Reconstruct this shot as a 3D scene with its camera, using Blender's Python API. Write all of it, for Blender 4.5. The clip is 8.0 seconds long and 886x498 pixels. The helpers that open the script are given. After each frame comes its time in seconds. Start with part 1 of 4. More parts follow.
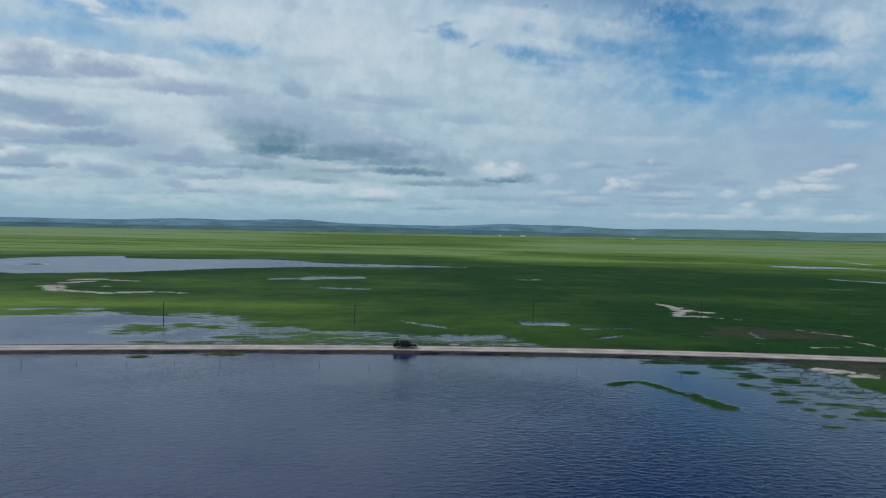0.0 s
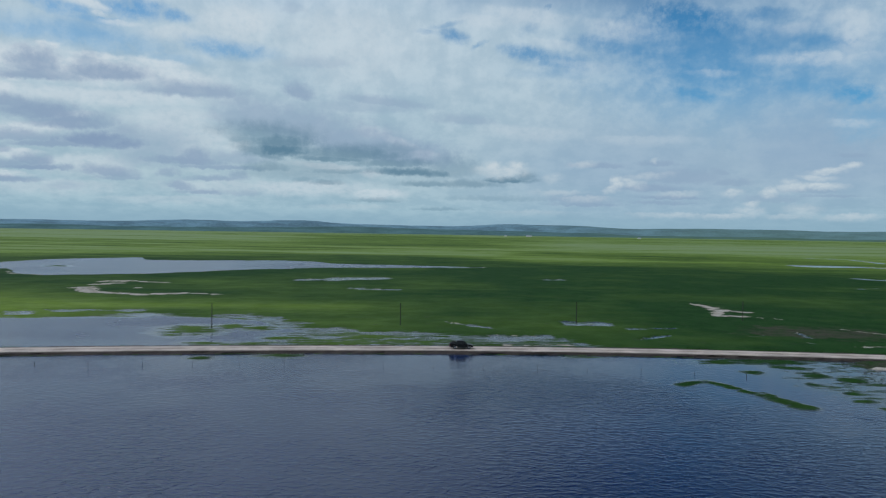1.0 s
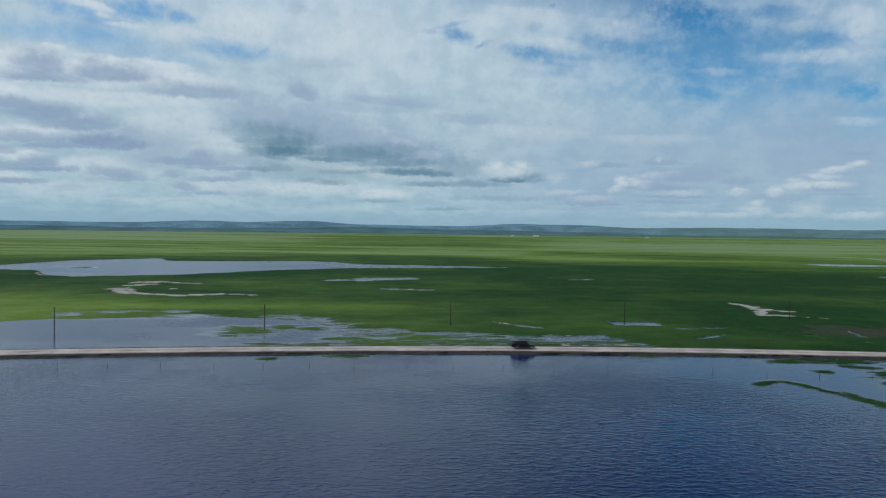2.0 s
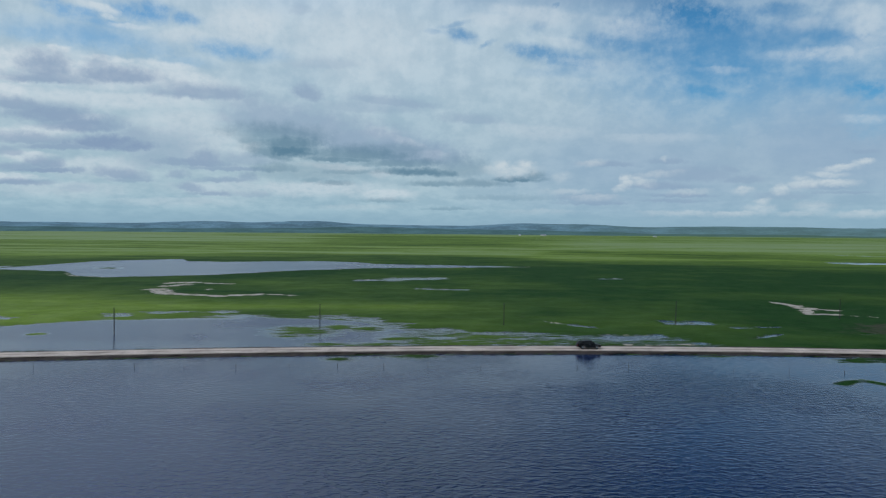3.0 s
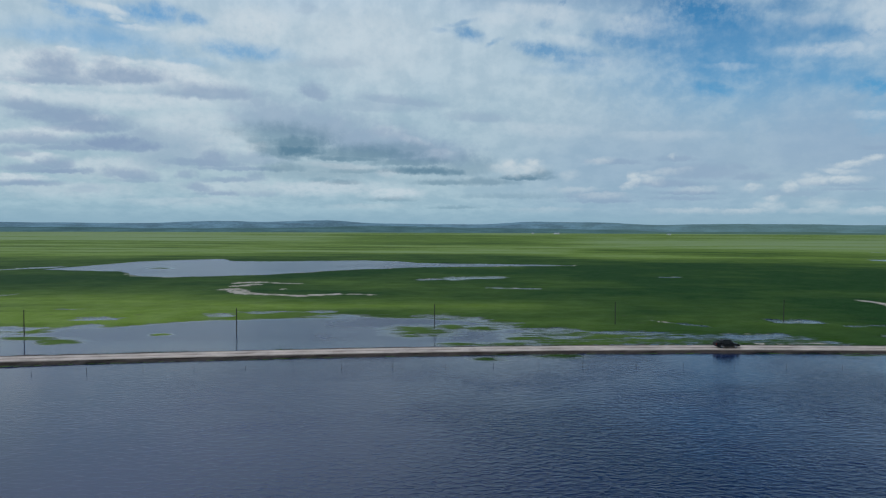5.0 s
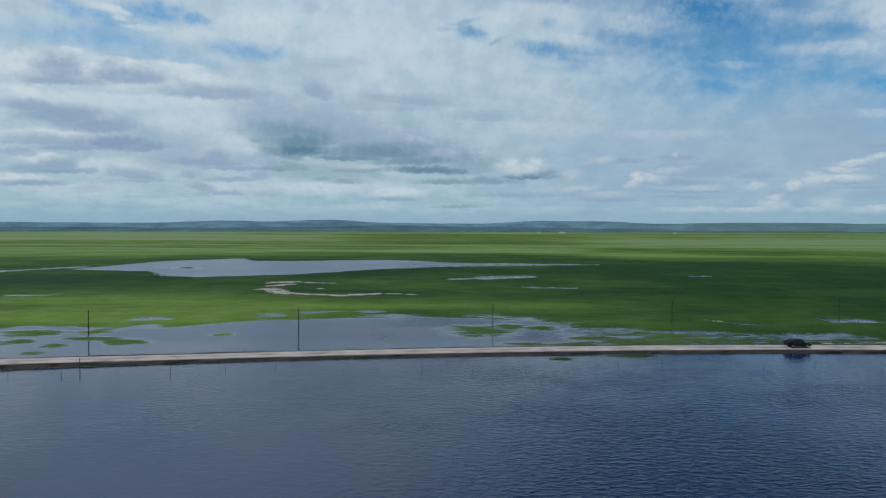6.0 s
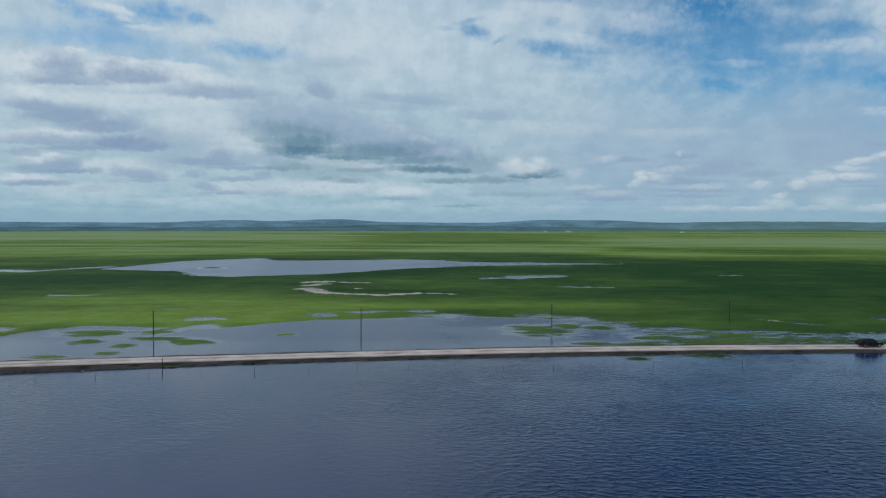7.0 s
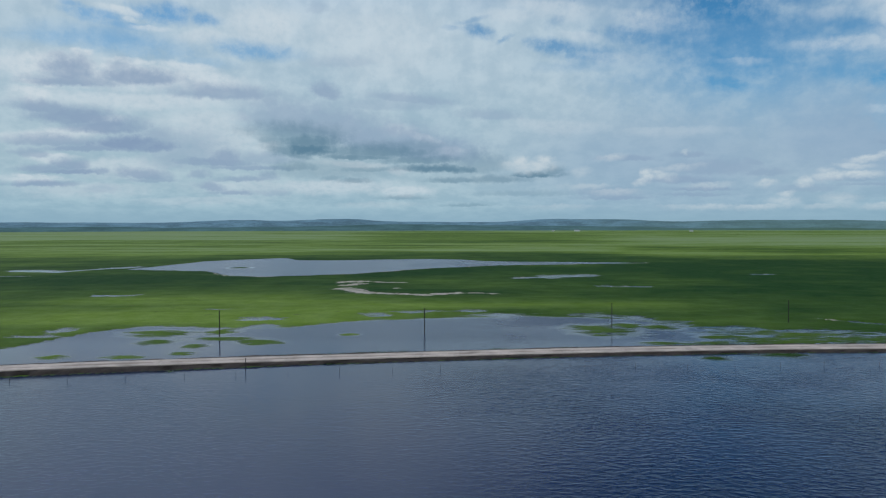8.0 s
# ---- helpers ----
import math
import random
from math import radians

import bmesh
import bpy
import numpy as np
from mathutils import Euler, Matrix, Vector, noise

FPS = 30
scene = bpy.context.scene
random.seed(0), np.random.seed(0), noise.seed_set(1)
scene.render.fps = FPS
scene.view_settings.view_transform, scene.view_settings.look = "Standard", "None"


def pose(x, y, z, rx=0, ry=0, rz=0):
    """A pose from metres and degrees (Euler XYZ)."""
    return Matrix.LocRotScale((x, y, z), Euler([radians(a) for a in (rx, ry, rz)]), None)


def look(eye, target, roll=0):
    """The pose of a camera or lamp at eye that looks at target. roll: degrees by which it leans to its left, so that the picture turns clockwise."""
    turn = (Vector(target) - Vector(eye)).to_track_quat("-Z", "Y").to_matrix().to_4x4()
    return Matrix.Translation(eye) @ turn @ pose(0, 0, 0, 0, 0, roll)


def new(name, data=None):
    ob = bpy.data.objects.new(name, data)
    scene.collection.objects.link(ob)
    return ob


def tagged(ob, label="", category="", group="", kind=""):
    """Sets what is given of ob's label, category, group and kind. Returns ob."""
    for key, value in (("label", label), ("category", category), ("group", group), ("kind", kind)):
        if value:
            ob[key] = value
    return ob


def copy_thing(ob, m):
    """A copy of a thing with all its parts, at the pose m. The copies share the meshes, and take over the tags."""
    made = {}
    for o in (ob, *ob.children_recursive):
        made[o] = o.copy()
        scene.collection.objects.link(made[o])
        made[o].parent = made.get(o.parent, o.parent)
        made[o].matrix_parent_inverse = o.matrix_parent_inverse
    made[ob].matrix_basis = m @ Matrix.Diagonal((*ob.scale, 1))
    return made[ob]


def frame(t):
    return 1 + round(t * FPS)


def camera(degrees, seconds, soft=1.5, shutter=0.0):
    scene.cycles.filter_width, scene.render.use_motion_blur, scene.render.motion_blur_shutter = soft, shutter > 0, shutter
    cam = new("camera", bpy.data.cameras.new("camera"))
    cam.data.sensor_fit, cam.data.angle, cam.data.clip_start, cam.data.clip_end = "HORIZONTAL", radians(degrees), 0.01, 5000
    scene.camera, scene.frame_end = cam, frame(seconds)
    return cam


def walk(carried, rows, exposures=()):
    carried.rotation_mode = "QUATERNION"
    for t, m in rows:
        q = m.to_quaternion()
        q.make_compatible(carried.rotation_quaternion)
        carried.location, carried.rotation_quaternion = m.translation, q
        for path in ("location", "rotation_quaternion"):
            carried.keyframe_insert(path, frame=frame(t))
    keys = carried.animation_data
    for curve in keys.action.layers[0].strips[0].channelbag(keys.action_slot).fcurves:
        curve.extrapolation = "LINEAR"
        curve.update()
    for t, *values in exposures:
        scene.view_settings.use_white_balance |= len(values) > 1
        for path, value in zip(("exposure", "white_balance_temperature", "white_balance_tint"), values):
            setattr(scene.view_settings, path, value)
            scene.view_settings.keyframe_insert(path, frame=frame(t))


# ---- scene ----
cam = camera(67.6, 8.0, soft=1.2)
walk(cam, [
    (0.0, pose(49.01, -0.93, 25.40, 88.441, -1.108, -1.446)),
    (0.5, pose(43.64, -0.93, 25.33, 88.461, -1.013, -1.311)),
    (1.0, pose(38.01, -0.88, 25.26, 88.471, -0.907, -1.140)),
    (1.5, pose(32.13, -0.78, 25.19, 88.472, -0.797, -0.948)),
    (2.0, pose(26.04, -0.65, 25.14, 88.465, -0.689, -0.745)),
    (2.5, pose(19.75, -0.50, 25.09, 88.452, -0.587, -0.543)),
    (3.0, pose(13.30, -0.33, 25.05, 88.433, -0.494, -0.349)),
    (3.5, pose(6.70, -0.16, 25.02, 88.409, -0.411, -0.166)),
    (4.0, pose(-0.01, 0.00, 25.00, 88.381, -0.341, 0.001)),
    (4.5, pose(-6.83, 0.15, 24.99, 88.351, -0.281, 0.154)),
    (5.0, pose(-13.71, 0.27, 24.99, 88.318, -0.231, 0.295)),
    (5.5, pose(-20.65, 0.37, 25.00, 88.285, -0.187, 0.427)),
    (6.0, pose(-27.61, 0.41, 25.03, 88.251, -0.146, 0.559)),
    (6.5, pose(-34.57, 0.40, 25.07, 88.217, -0.103, 0.701)),
    (7.0, pose(-41.50, 0.33, 25.12, 88.185, -0.051, 0.862)),
    (7.5, pose(-48.39, 0.19, 25.18, 88.154, 0.018, 1.060)),
    (8.0, pose(-55.21, -0.04, 25.26, 88.126, 0.112, 1.309)),
])

# ---- sky, sun ----
# clouds as soft patches of the sky: azimuth, elevation, half width, half height (degrees), amount, tilt
BLUE_WEST = [
    (-28.7, 15.82, 2.31, 0.51, 0.8, -3),
    (-23.8, 16.49, 2.51, 0.81, 1, 2),
    (-21.1, 16.40, 1.27, 0.49, 0.9, -4),
    (-26.8, 15.38, 2.32, 0.32, 0.6, 0),
    (-30.1, 16.29, 1.09, 0.23, 0.6, -1),
    (-16.8, 14.27, 3.47, 0.69, 0.8, -2),
    (-18.3, 14.66, 2.19, 0.43, 0.5, -5),
    (-31.6, 13.83, 3.17, 0.54, 0.35, 3),
    (-25.6, 13.83, 5.52, 0.82, 0.4, -1),
    (-21.1, 13.22, 2.53, 0.51, 0.35, -3),
]
BLUE_MID = [
    (1.6, 16.32, 1.45, 0.58, 0.85, -15),
    (1.3, 17.20, 1.55, 0.26, 0.5, 10),
    (-0.5, 16.62, 0.78, 0.18, 0.5, 0),
    (4.0, 15.59, 0.68, 0.22, 0.5, 24),
    (8.4, 14.87, 2.75, 0.62, 0.75, -10),
    (10.8, 14.21, 2.81, 0.71, 0.6, -8),
    (9.8, 18.47, 0.75, 0.34, 0.6, 27),
    (8.4, 17.16, 1.04, 0.61, 0.35, 28),
    (14.4, 15.65, 2.27, 0.52, 0.6, -11),
]
BLUE_EAST = [
    (21.0, 16.93, 4.43, 1.56, 1, -18),
    (16.2, 15.10, 4.47, 0.69, 0.6, -10),
    (21.5, 13.33, 3.99, 1.19, 0.55, -25),
    (22.0, 11.15, 2.42, 0.47, 0.75, -12),
    (20.6, 15.31, 6.78, 2.52, 0.6, -15),
    (32.8, 10.40, 1.72, 0.71, 0.9, -11),
    (30.5, 11.16, 3.25, 0.80, 0.5, -11),
    (30.8, 14.28, 2.33, 0.51, 0.5, -11),
    (26.3, 16.84, 2.34, 0.47, 0.6, -2),
    (28.6, 13.05, 2.24, 0.56, 0.45, -14),
    (24.7, 14.28, 3.20, 1.23, 0.3, -6),
    (33.3, 8.57, 2.04, 1.58, 0.3, -5),
]
WHITE_WEST = [
    (-31.6, 12.16, 4.05, 1.10, 0.9, 6),
    (-27.2, 12.01, 5.76, 1.07, 0.9, 2),
    (-22.0, 11.94, 4.80, 0.94, 0.8, -3),
    (-29.7, 13.08, 1.02, 0.40, 1, 8),
    (-26.4, 12.84, 2.14, 0.33, 0.9, 1),
    (-22.4, 12.76, 2.49, 0.42, 0.8, -3),
    (-33.0, 9.82, 1.54, 0.71, 0.9, -3),
    (-32.7, 10.61, 1.55, 0.28, 0.8, -8),
    (-26.4, 10.01, 8.95, 0.63, 0.6, 3),
    (-21.1, 8.57, 4.02, 1.24, 0.5, 4),
    (-19.0, 7.35, 2.83, 1.26, 0.5, 13),
    (-31.6, 7.07, 4.06, 0.49, 0.75, 8),
    (-28.0, 8.41, 1.44, 0.38, 0.5, 5),
    (-31.7, 5.32, 1.77, 0.37, 0.75, -1),
    (-33.1, 3.73, 2.23, 0.33, 0.8, 0),
    (-27.2, 4.94, 3.28, 0.77, 0.55, 3),
]
WHITE_HIGH = [
    (-16.3, 16.75, 3.35, 1.48, 0.6, 5),
    (-15.5, 16.69, 1.71, 0.59, 0.7, 5),
    (-21.1, 15.24, 2.32, 0.54, 0.5, 6),
    (-27.1, 16.44, 1.61, 0.28, 0.75, -7),
    (-26.4, 15.91, 0.62, 0.20, 0.6, -2),
    (-25.0, 15.37, 1.51, 0.20, 0.6, -1),
    (-7.0, 16.25, 6.19, 2.86, 0.4, 2),
    (7.9, 18.04, 4.27, 0.69, 0.45, -7),
    (4.5, 17.69, 2.41, 0.61, 0.4, -1),
    (15.3, 16.79, 2.70, 0.77, 0.4, -9),
    (10.3, 15.77, 1.88, 0.35, 0.3, -12),
]
WHITE_EAST = [
    (30.4, 13.31, 4.15, 0.47, 0.45, -4),
    (32.7, 14.84, 1.37, 1.59, 0.45, -9),
    (28.6, 15.63, 1.20, 0.51, 0.3, 2),
    (32.2, 15.98, 1.56, 0.53, 0.38, -9),
    (32.7, 8.43, 1.45, 0.36, 0.34, -5),
    (8.5, 8.65, 4.04, 0.61, 0.3, -4),
    (17.7, 7.84, 4.20, 0.41, 0.26, -2),
    (23.1, 12.85, 1.64, 0.25, 0.26, -5),
    (13.1, 13.88, 2.76, 0.53, 0.22, -6),
]
WHITE_LOW = [
    (-5.0, 8.44, 1.35, 0.52, 0.5, 1),
    (-3.1, 7.81, 2.14, 0.33, 0.6, -19),
    (-0.6, 6.68, 1.27, 0.43, 0.6, 0),
    (-10.8, 3.66, 6.10, 0.62, 0.55, 1),
    (-4.6, 3.27, 2.67, 0.44, 0.65, 1),
    (-5.0, 4.96, 1.06, 0.38, 0.55, 1),
    (-29.5, 3.05, 4.81, 0.59, 0.4, 2),
    (-17.3, 3.52, 4.89, 0.65, 0.4, 1),
    (-16.3, 6.79, 1.35, 0.55, 0.5, 12),
    (-8.9, 5.42, 3.33, 0.24, 0.5, -2),
    (-21.2, 2.28, 5.09, 0.36, 0.3, 1),
]
GREY_WEST = [
    (-30.5, 11.50, 1.91, 0.99, 0.8, 2),
    (-25.8, 11.49, 3.39, 0.64, 0.8, 3),
    (-30.2, 10.82, 3.55, 0.42, 0.75, 4),
    (-27.1, 11.90, 0.98, 0.83, 0.5, 6),
    (-19.4, 10.76, 4.47, 0.57, 0.7, 1),
    (-21.1, 10.98, 2.18, 0.51, 0.5, -4),
    (-15.7, 10.23, 1.03, 0.53, 0.5, -17),
    (-32.3, 8.70, 2.20, 0.52, 0.75, -4),
    (-30.2, 8.18, 3.14, 0.73, 0.85, 0),
    (-28.0, 7.66, 3.28, 0.65, 0.85, 2),
    (-31.7, 6.34, 3.05, 0.44, 0.65, 1),
    (-26.1, 6.38, 3.62, 0.61, 1, 0),
    (-29.1, 6.02, 3.63, 0.25, 0.75, 4),
    (-24.5, 7.04, 1.48, 0.72, 0.55, 4),
    (-33.1, 5.43, 1.33, 0.33, 0.55, -1),
]
GREY_LOW = [
    (-30.6, 4.68, 1.30, 0.48, 0.75, -2),
    (-30.6, 4.22, 2.63, 0.20, 0.85, 3),
    (-32.4, 4.33, 1.76, 0.29, 0.65, 3),
    (-28.5, 4.32, 0.67, 0.24, 0.65, 3),
    (-32.4, 3.23, 2.34, 0.24, 0.75, 2),
    (-25.5, 4.07, 2.14, 0.45, 0.7, -3),
    (-24.9, 3.74, 1.98, 0.21, 0.55, 2),
    (-22.4, 5.84, 3.04, 1.43, 0.4, 13),
    (-19.4, 5.61, 1.31, 0.68, 0.75, 2),
    (-20.3, 5.26, 3.61, 0.41, 0.8, 0),
    (-17.7, 4.90, 3.72, 0.21, 0.65, 0),
    (-21.4, 4.27, 0.85, 0.37, 0.55, 2),
    (-17.9, 3.97, 2.48, 0.21, 0.6, 2),
    (-16.1, 4.25, 0.81, 0.38, 0.5, 2),
    (-20.5, 3.21, 1.34, 0.37, 0.65, -13),
    (-18.8, 2.84, 1.96, 0.21, 0.65, 1),
]
GREY_HIGH = [
    (-11.3, 11.22, 1.31, 0.68, 0.7, -12),
    (-4.1, 10.80, 4.11, 0.42, 0.5, -4),
    (-6.1, 10.29, 5.28, 0.56, 0.3, 1),
    (-9.9, 13.68, 3.06, 0.45, 0.25, 3),
    (2.7, 9.45, 2.67, 0.42, 0.4, -3),
    (-14.5, 8.93, 3.87, 1.37, 0.55, -2),
    (-10.8, 8.38, 5.62, 1.40, 0.6, -6),
    (-6.5, 7.32, 5.75, 1.33, 0.65, -4),
    (-2.2, 6.43, 4.61, 1.15, 0.65, -4),
    (-16.4, 5.63, 2.92, 0.55, 0.45, 2),
    (-15.7, 2.81, 1.58, 0.23, 0.35, 1),
    (-28.4, 2.92, 1.32, 0.38, 0.3, 2),
    (-11.8, 17.73, 0.93, 0.43, 0.25, 4),
]
GREY_EAST = [
    (14.1, 5.64, 2.52, 0.23, 0.5, -3),
    (19.0, 5.75, 1.66, 0.23, 0.45, -2),
    (20.8, 4.58, 3.62, 0.59, 0.4, -1),
    (18.2, 3.76, 2.86, 0.32, 0.55, -1),
    (20.0, 3.00, 2.80, 0.18, 0.6, -1),
    (19.5, 2.59, 2.82, 0.14, 0.45, -1),
    (24.6, 4.12, 1.69, 0.31, 0.4, -2),
    (31.4, 3.05, 2.31, 0.12, 0.4, -1),
    (12.8, 2.73, 3.02, 0.43, 0.45, -3),
    (13.2, 2.40, 3.01, 0.19, 0.55, 0),
    (27.1, 2.84, 2.51, 0.30, 0.3, -1),
    (32.7, 5.98, 1.10, 0.20, 0.3, -3),
    (23.7, 4.94, 0.90, 0.27, 0.35, -12),
    (29.7, 3.47, 2.21, 0.17, 0.35, -2),
]
DARK = [
    (-13.6, 7.82, 4.14, 0.77, 0.6, -1),
    (-12.7, 6.45, 2.85, 0.68, 1, 2),
    (-12.7, 7.15, 3.19, 0.68, 0.85, 2),
    (-15.4, 7.01, 1.82, 0.67, 0.5, -18),
    (-14.4, 6.26, 2.18, 0.47, 0.7, -13),
    (-7.0, 6.36, 5.33, 0.69, 0.75, 0),
    (-8.5, 5.95, 3.78, 0.27, 0.8, -1),
    (-3.9, 6.89, 2.83, 0.43, 0.4, 1),
    (-3.2, 5.70, 4.38, 0.43, 0.65, 1),
    (-1.9, 4.99, 3.87, 0.38, 0.9, -1),
    (0.4, 4.86, 1.65, 0.32, 0.8, 0),
    (-8.0, 4.91, 3.30, 0.27, 0.5, 1),
    (-13.6, 5.02, 2.19, 0.43, 0.55, 2),
    (1.7, 5.25, 2.84, 0.97, 0.4, 0),
    (-10.4, 4.86, 5.49, 0.96, 0.3, 1),
]
DARK_LOW = [
    (-10.8, 4.14, 1.04, 0.29, 0.4, 1),
    (-8.9, 3.94, 1.52, 0.24, 0.55, 1),
    (-0.2, 3.99, 2.68, 0.24, 0.6, 0),
    (3.2, 4.05, 3.16, 0.34, 0.55, 0),
    (6.6, 4.39, 2.41, 0.24, 0.9, 0),
    (8.1, 4.67, 1.05, 0.43, 0.6, 10),
    (-4.6, 2.55, 2.18, 0.19, 0.4, 1),
    (0.8, 1.90, 2.20, 0.15, 0.4, 0),
    (5.6, 2.84, 4.34, 0.24, 0.25, 0),
]
TOPS_MID = [
    (5.3, 5.69, 0.82, 0.53, 1, 0),
    (7.4, 5.77, 0.72, 0.48, 1, 0),
    (6.3, 5.35, 2.12, 0.53, 0.9, 0),
    (4.6, 5.40, 0.82, 0.38, 0.6, 0),
    (10.4, 4.75, 0.85, 0.38, 0.4, 9),
    (10.9, 3.51, 2.07, 0.24, 0.5, 0),
    (15.8, 4.44, 0.59, 0.51, 1, -1),
    (16.8, 4.38, 1.21, 0.42, 0.7, -11),
    (15.3, 3.84, 0.68, 0.28, 0.8, 19),
    (18.2, 4.86, 1.94, 0.28, 0.45, 4),
    (20.6, 3.40, 1.63, 0.27, 0.55, 2),
    (13.0, 5.89, 1.11, 0.28, 0.6, 4),
    (18.7, 6.13, 0.35, 0.23, 0.5, 18),
    (13.2, 3.02, 2.04, 0.28, 0.5, 0),
]
TOPS_EAST = [
    (24.7, 3.50, 0.72, 0.31, 0.75, 4),
    (27.3, 3.53, 0.66, 0.35, 0.9, 14),
    (29.2, 3.90, 1.56, 0.34, 0.9, 4),
    (30.6, 3.94, 1.73, 0.25, 0.95, -2),
    (30.4, 4.53, 1.16, 0.21, 0.75, -5),
    (28.6, 4.26, 0.56, 0.26, 0.6, -2),
    (31.3, 5.03, 1.35, 0.25, 0.9, 7),
    (32.7, 5.37, 0.69, 0.20, 0.9, 5),
    (26.1, 2.60, 0.59, 0.26, 0.75, 4),
    (25.9, 2.03, 1.07, 0.35, 0.6, -1),
    (24.2, 1.65, 2.44, 0.22, 0.7, 2),
]
TOPS_FAR = [
    (29.6, 2.12, 1.18, 0.51, 0.55, -1),
    (28.8, 1.61, 2.06, 0.21, 0.5, 0),
    (32.8, 1.58, 1.90, 0.25, 0.75, 2),
    (31.6, 1.42, 0.78, 0.17, 0.5, 0),
    (20.4, 1.67, 2.57, 0.23, 0.6, 0),
    (18.7, 1.72, 1.93, 0.23, 0.4, 0),
    (-7.0, 2.04, 3.84, 0.24, 0.3, 1),
    (8.5, 1.78, 3.34, 0.24, 0.3, 0),
]
BLUE_VEIL = [
    (24.8, 13.5, 13.10, 5.38, 0.84, -6),
    (34.7, 8.8, 3.28, 0.65, 0.55, -5),
    (11.6, 13.2, 4.63, 0.58, 0.40, -2),
    (-28.1, 14.5, 5.00, 0.94, 0.40, 2),
    (19.6, 18.1, 8.31, 2.32, 0.55, -6),
]
VEIL_EAST = [
    (30.9, 6.4, 10.49, 4.69, 0.75, -3),
    (18.7, 5.4, 15.83, 5.15, 0.60, -1),
]
SUN_AZ, SUN_EL = -82.0, 50.0
BLUE_GAIN = (0.036, 0.086, 0.105)


def wire(tree, node, key, value):
    sock = node.inputs[key]
    if isinstance(value, bpy.types.NodeSocket):
        tree.links.new(value, sock)
    else:
        sock.default_value = value


def math_node(tree, op, *args):
    n = tree.nodes.new("ShaderNodeMath")
    n.operation = op
    for i, v in enumerate(args):
        wire(tree, n, i, v)
    return n.outputs[0]


def vec_node(tree, op, *args):
    n = tree.nodes.new("ShaderNodeVectorMath")
    n.operation = op
    for i, v in enumerate(args):
        wire(tree, n, i, v)
    return n.outputs["Value" if op == "LENGTH" else "Vector"]


def map_range(tree, v, a, b, c=0.0, d=1.0, smooth=True):
    n = tree.nodes.new("ShaderNodeMapRange")
    n.interpolation_type = "SMOOTHSTEP" if smooth else "LINEAR"
    for i, x in enumerate((v, a, b, c, d)):
        wire(tree, n, i, x)
    return n.outputs[0]


def noise_node(tree, vec, scale, detail=4.0, rough=0.55, out="Fac", distortion=0.0):
    n = tree.nodes.new("ShaderNodeTexNoise")
    tree.links.new(vec, n.inputs["Vector"])
    n.inputs["Scale"].default_value, n.inputs["Detail"].default_value = scale, detail
    n.inputs["Roughness"].default_value, n.inputs["Distortion"].default_value = rough, distortion
    return n.outputs[out]


def mix_col(tree, fac, a, b, mode="MIX"):
    n = tree.nodes.new("ShaderNodeMix")
    n.data_type, n.blend_type = "RGBA", mode
    wire(tree, n, 0, fac)
    for k, v in ((6, a), (7, b)):
        wire(tree, n, k, v if isinstance(v, bpy.types.NodeSocket) else (*v, 1.0))
    return n.outputs[2]


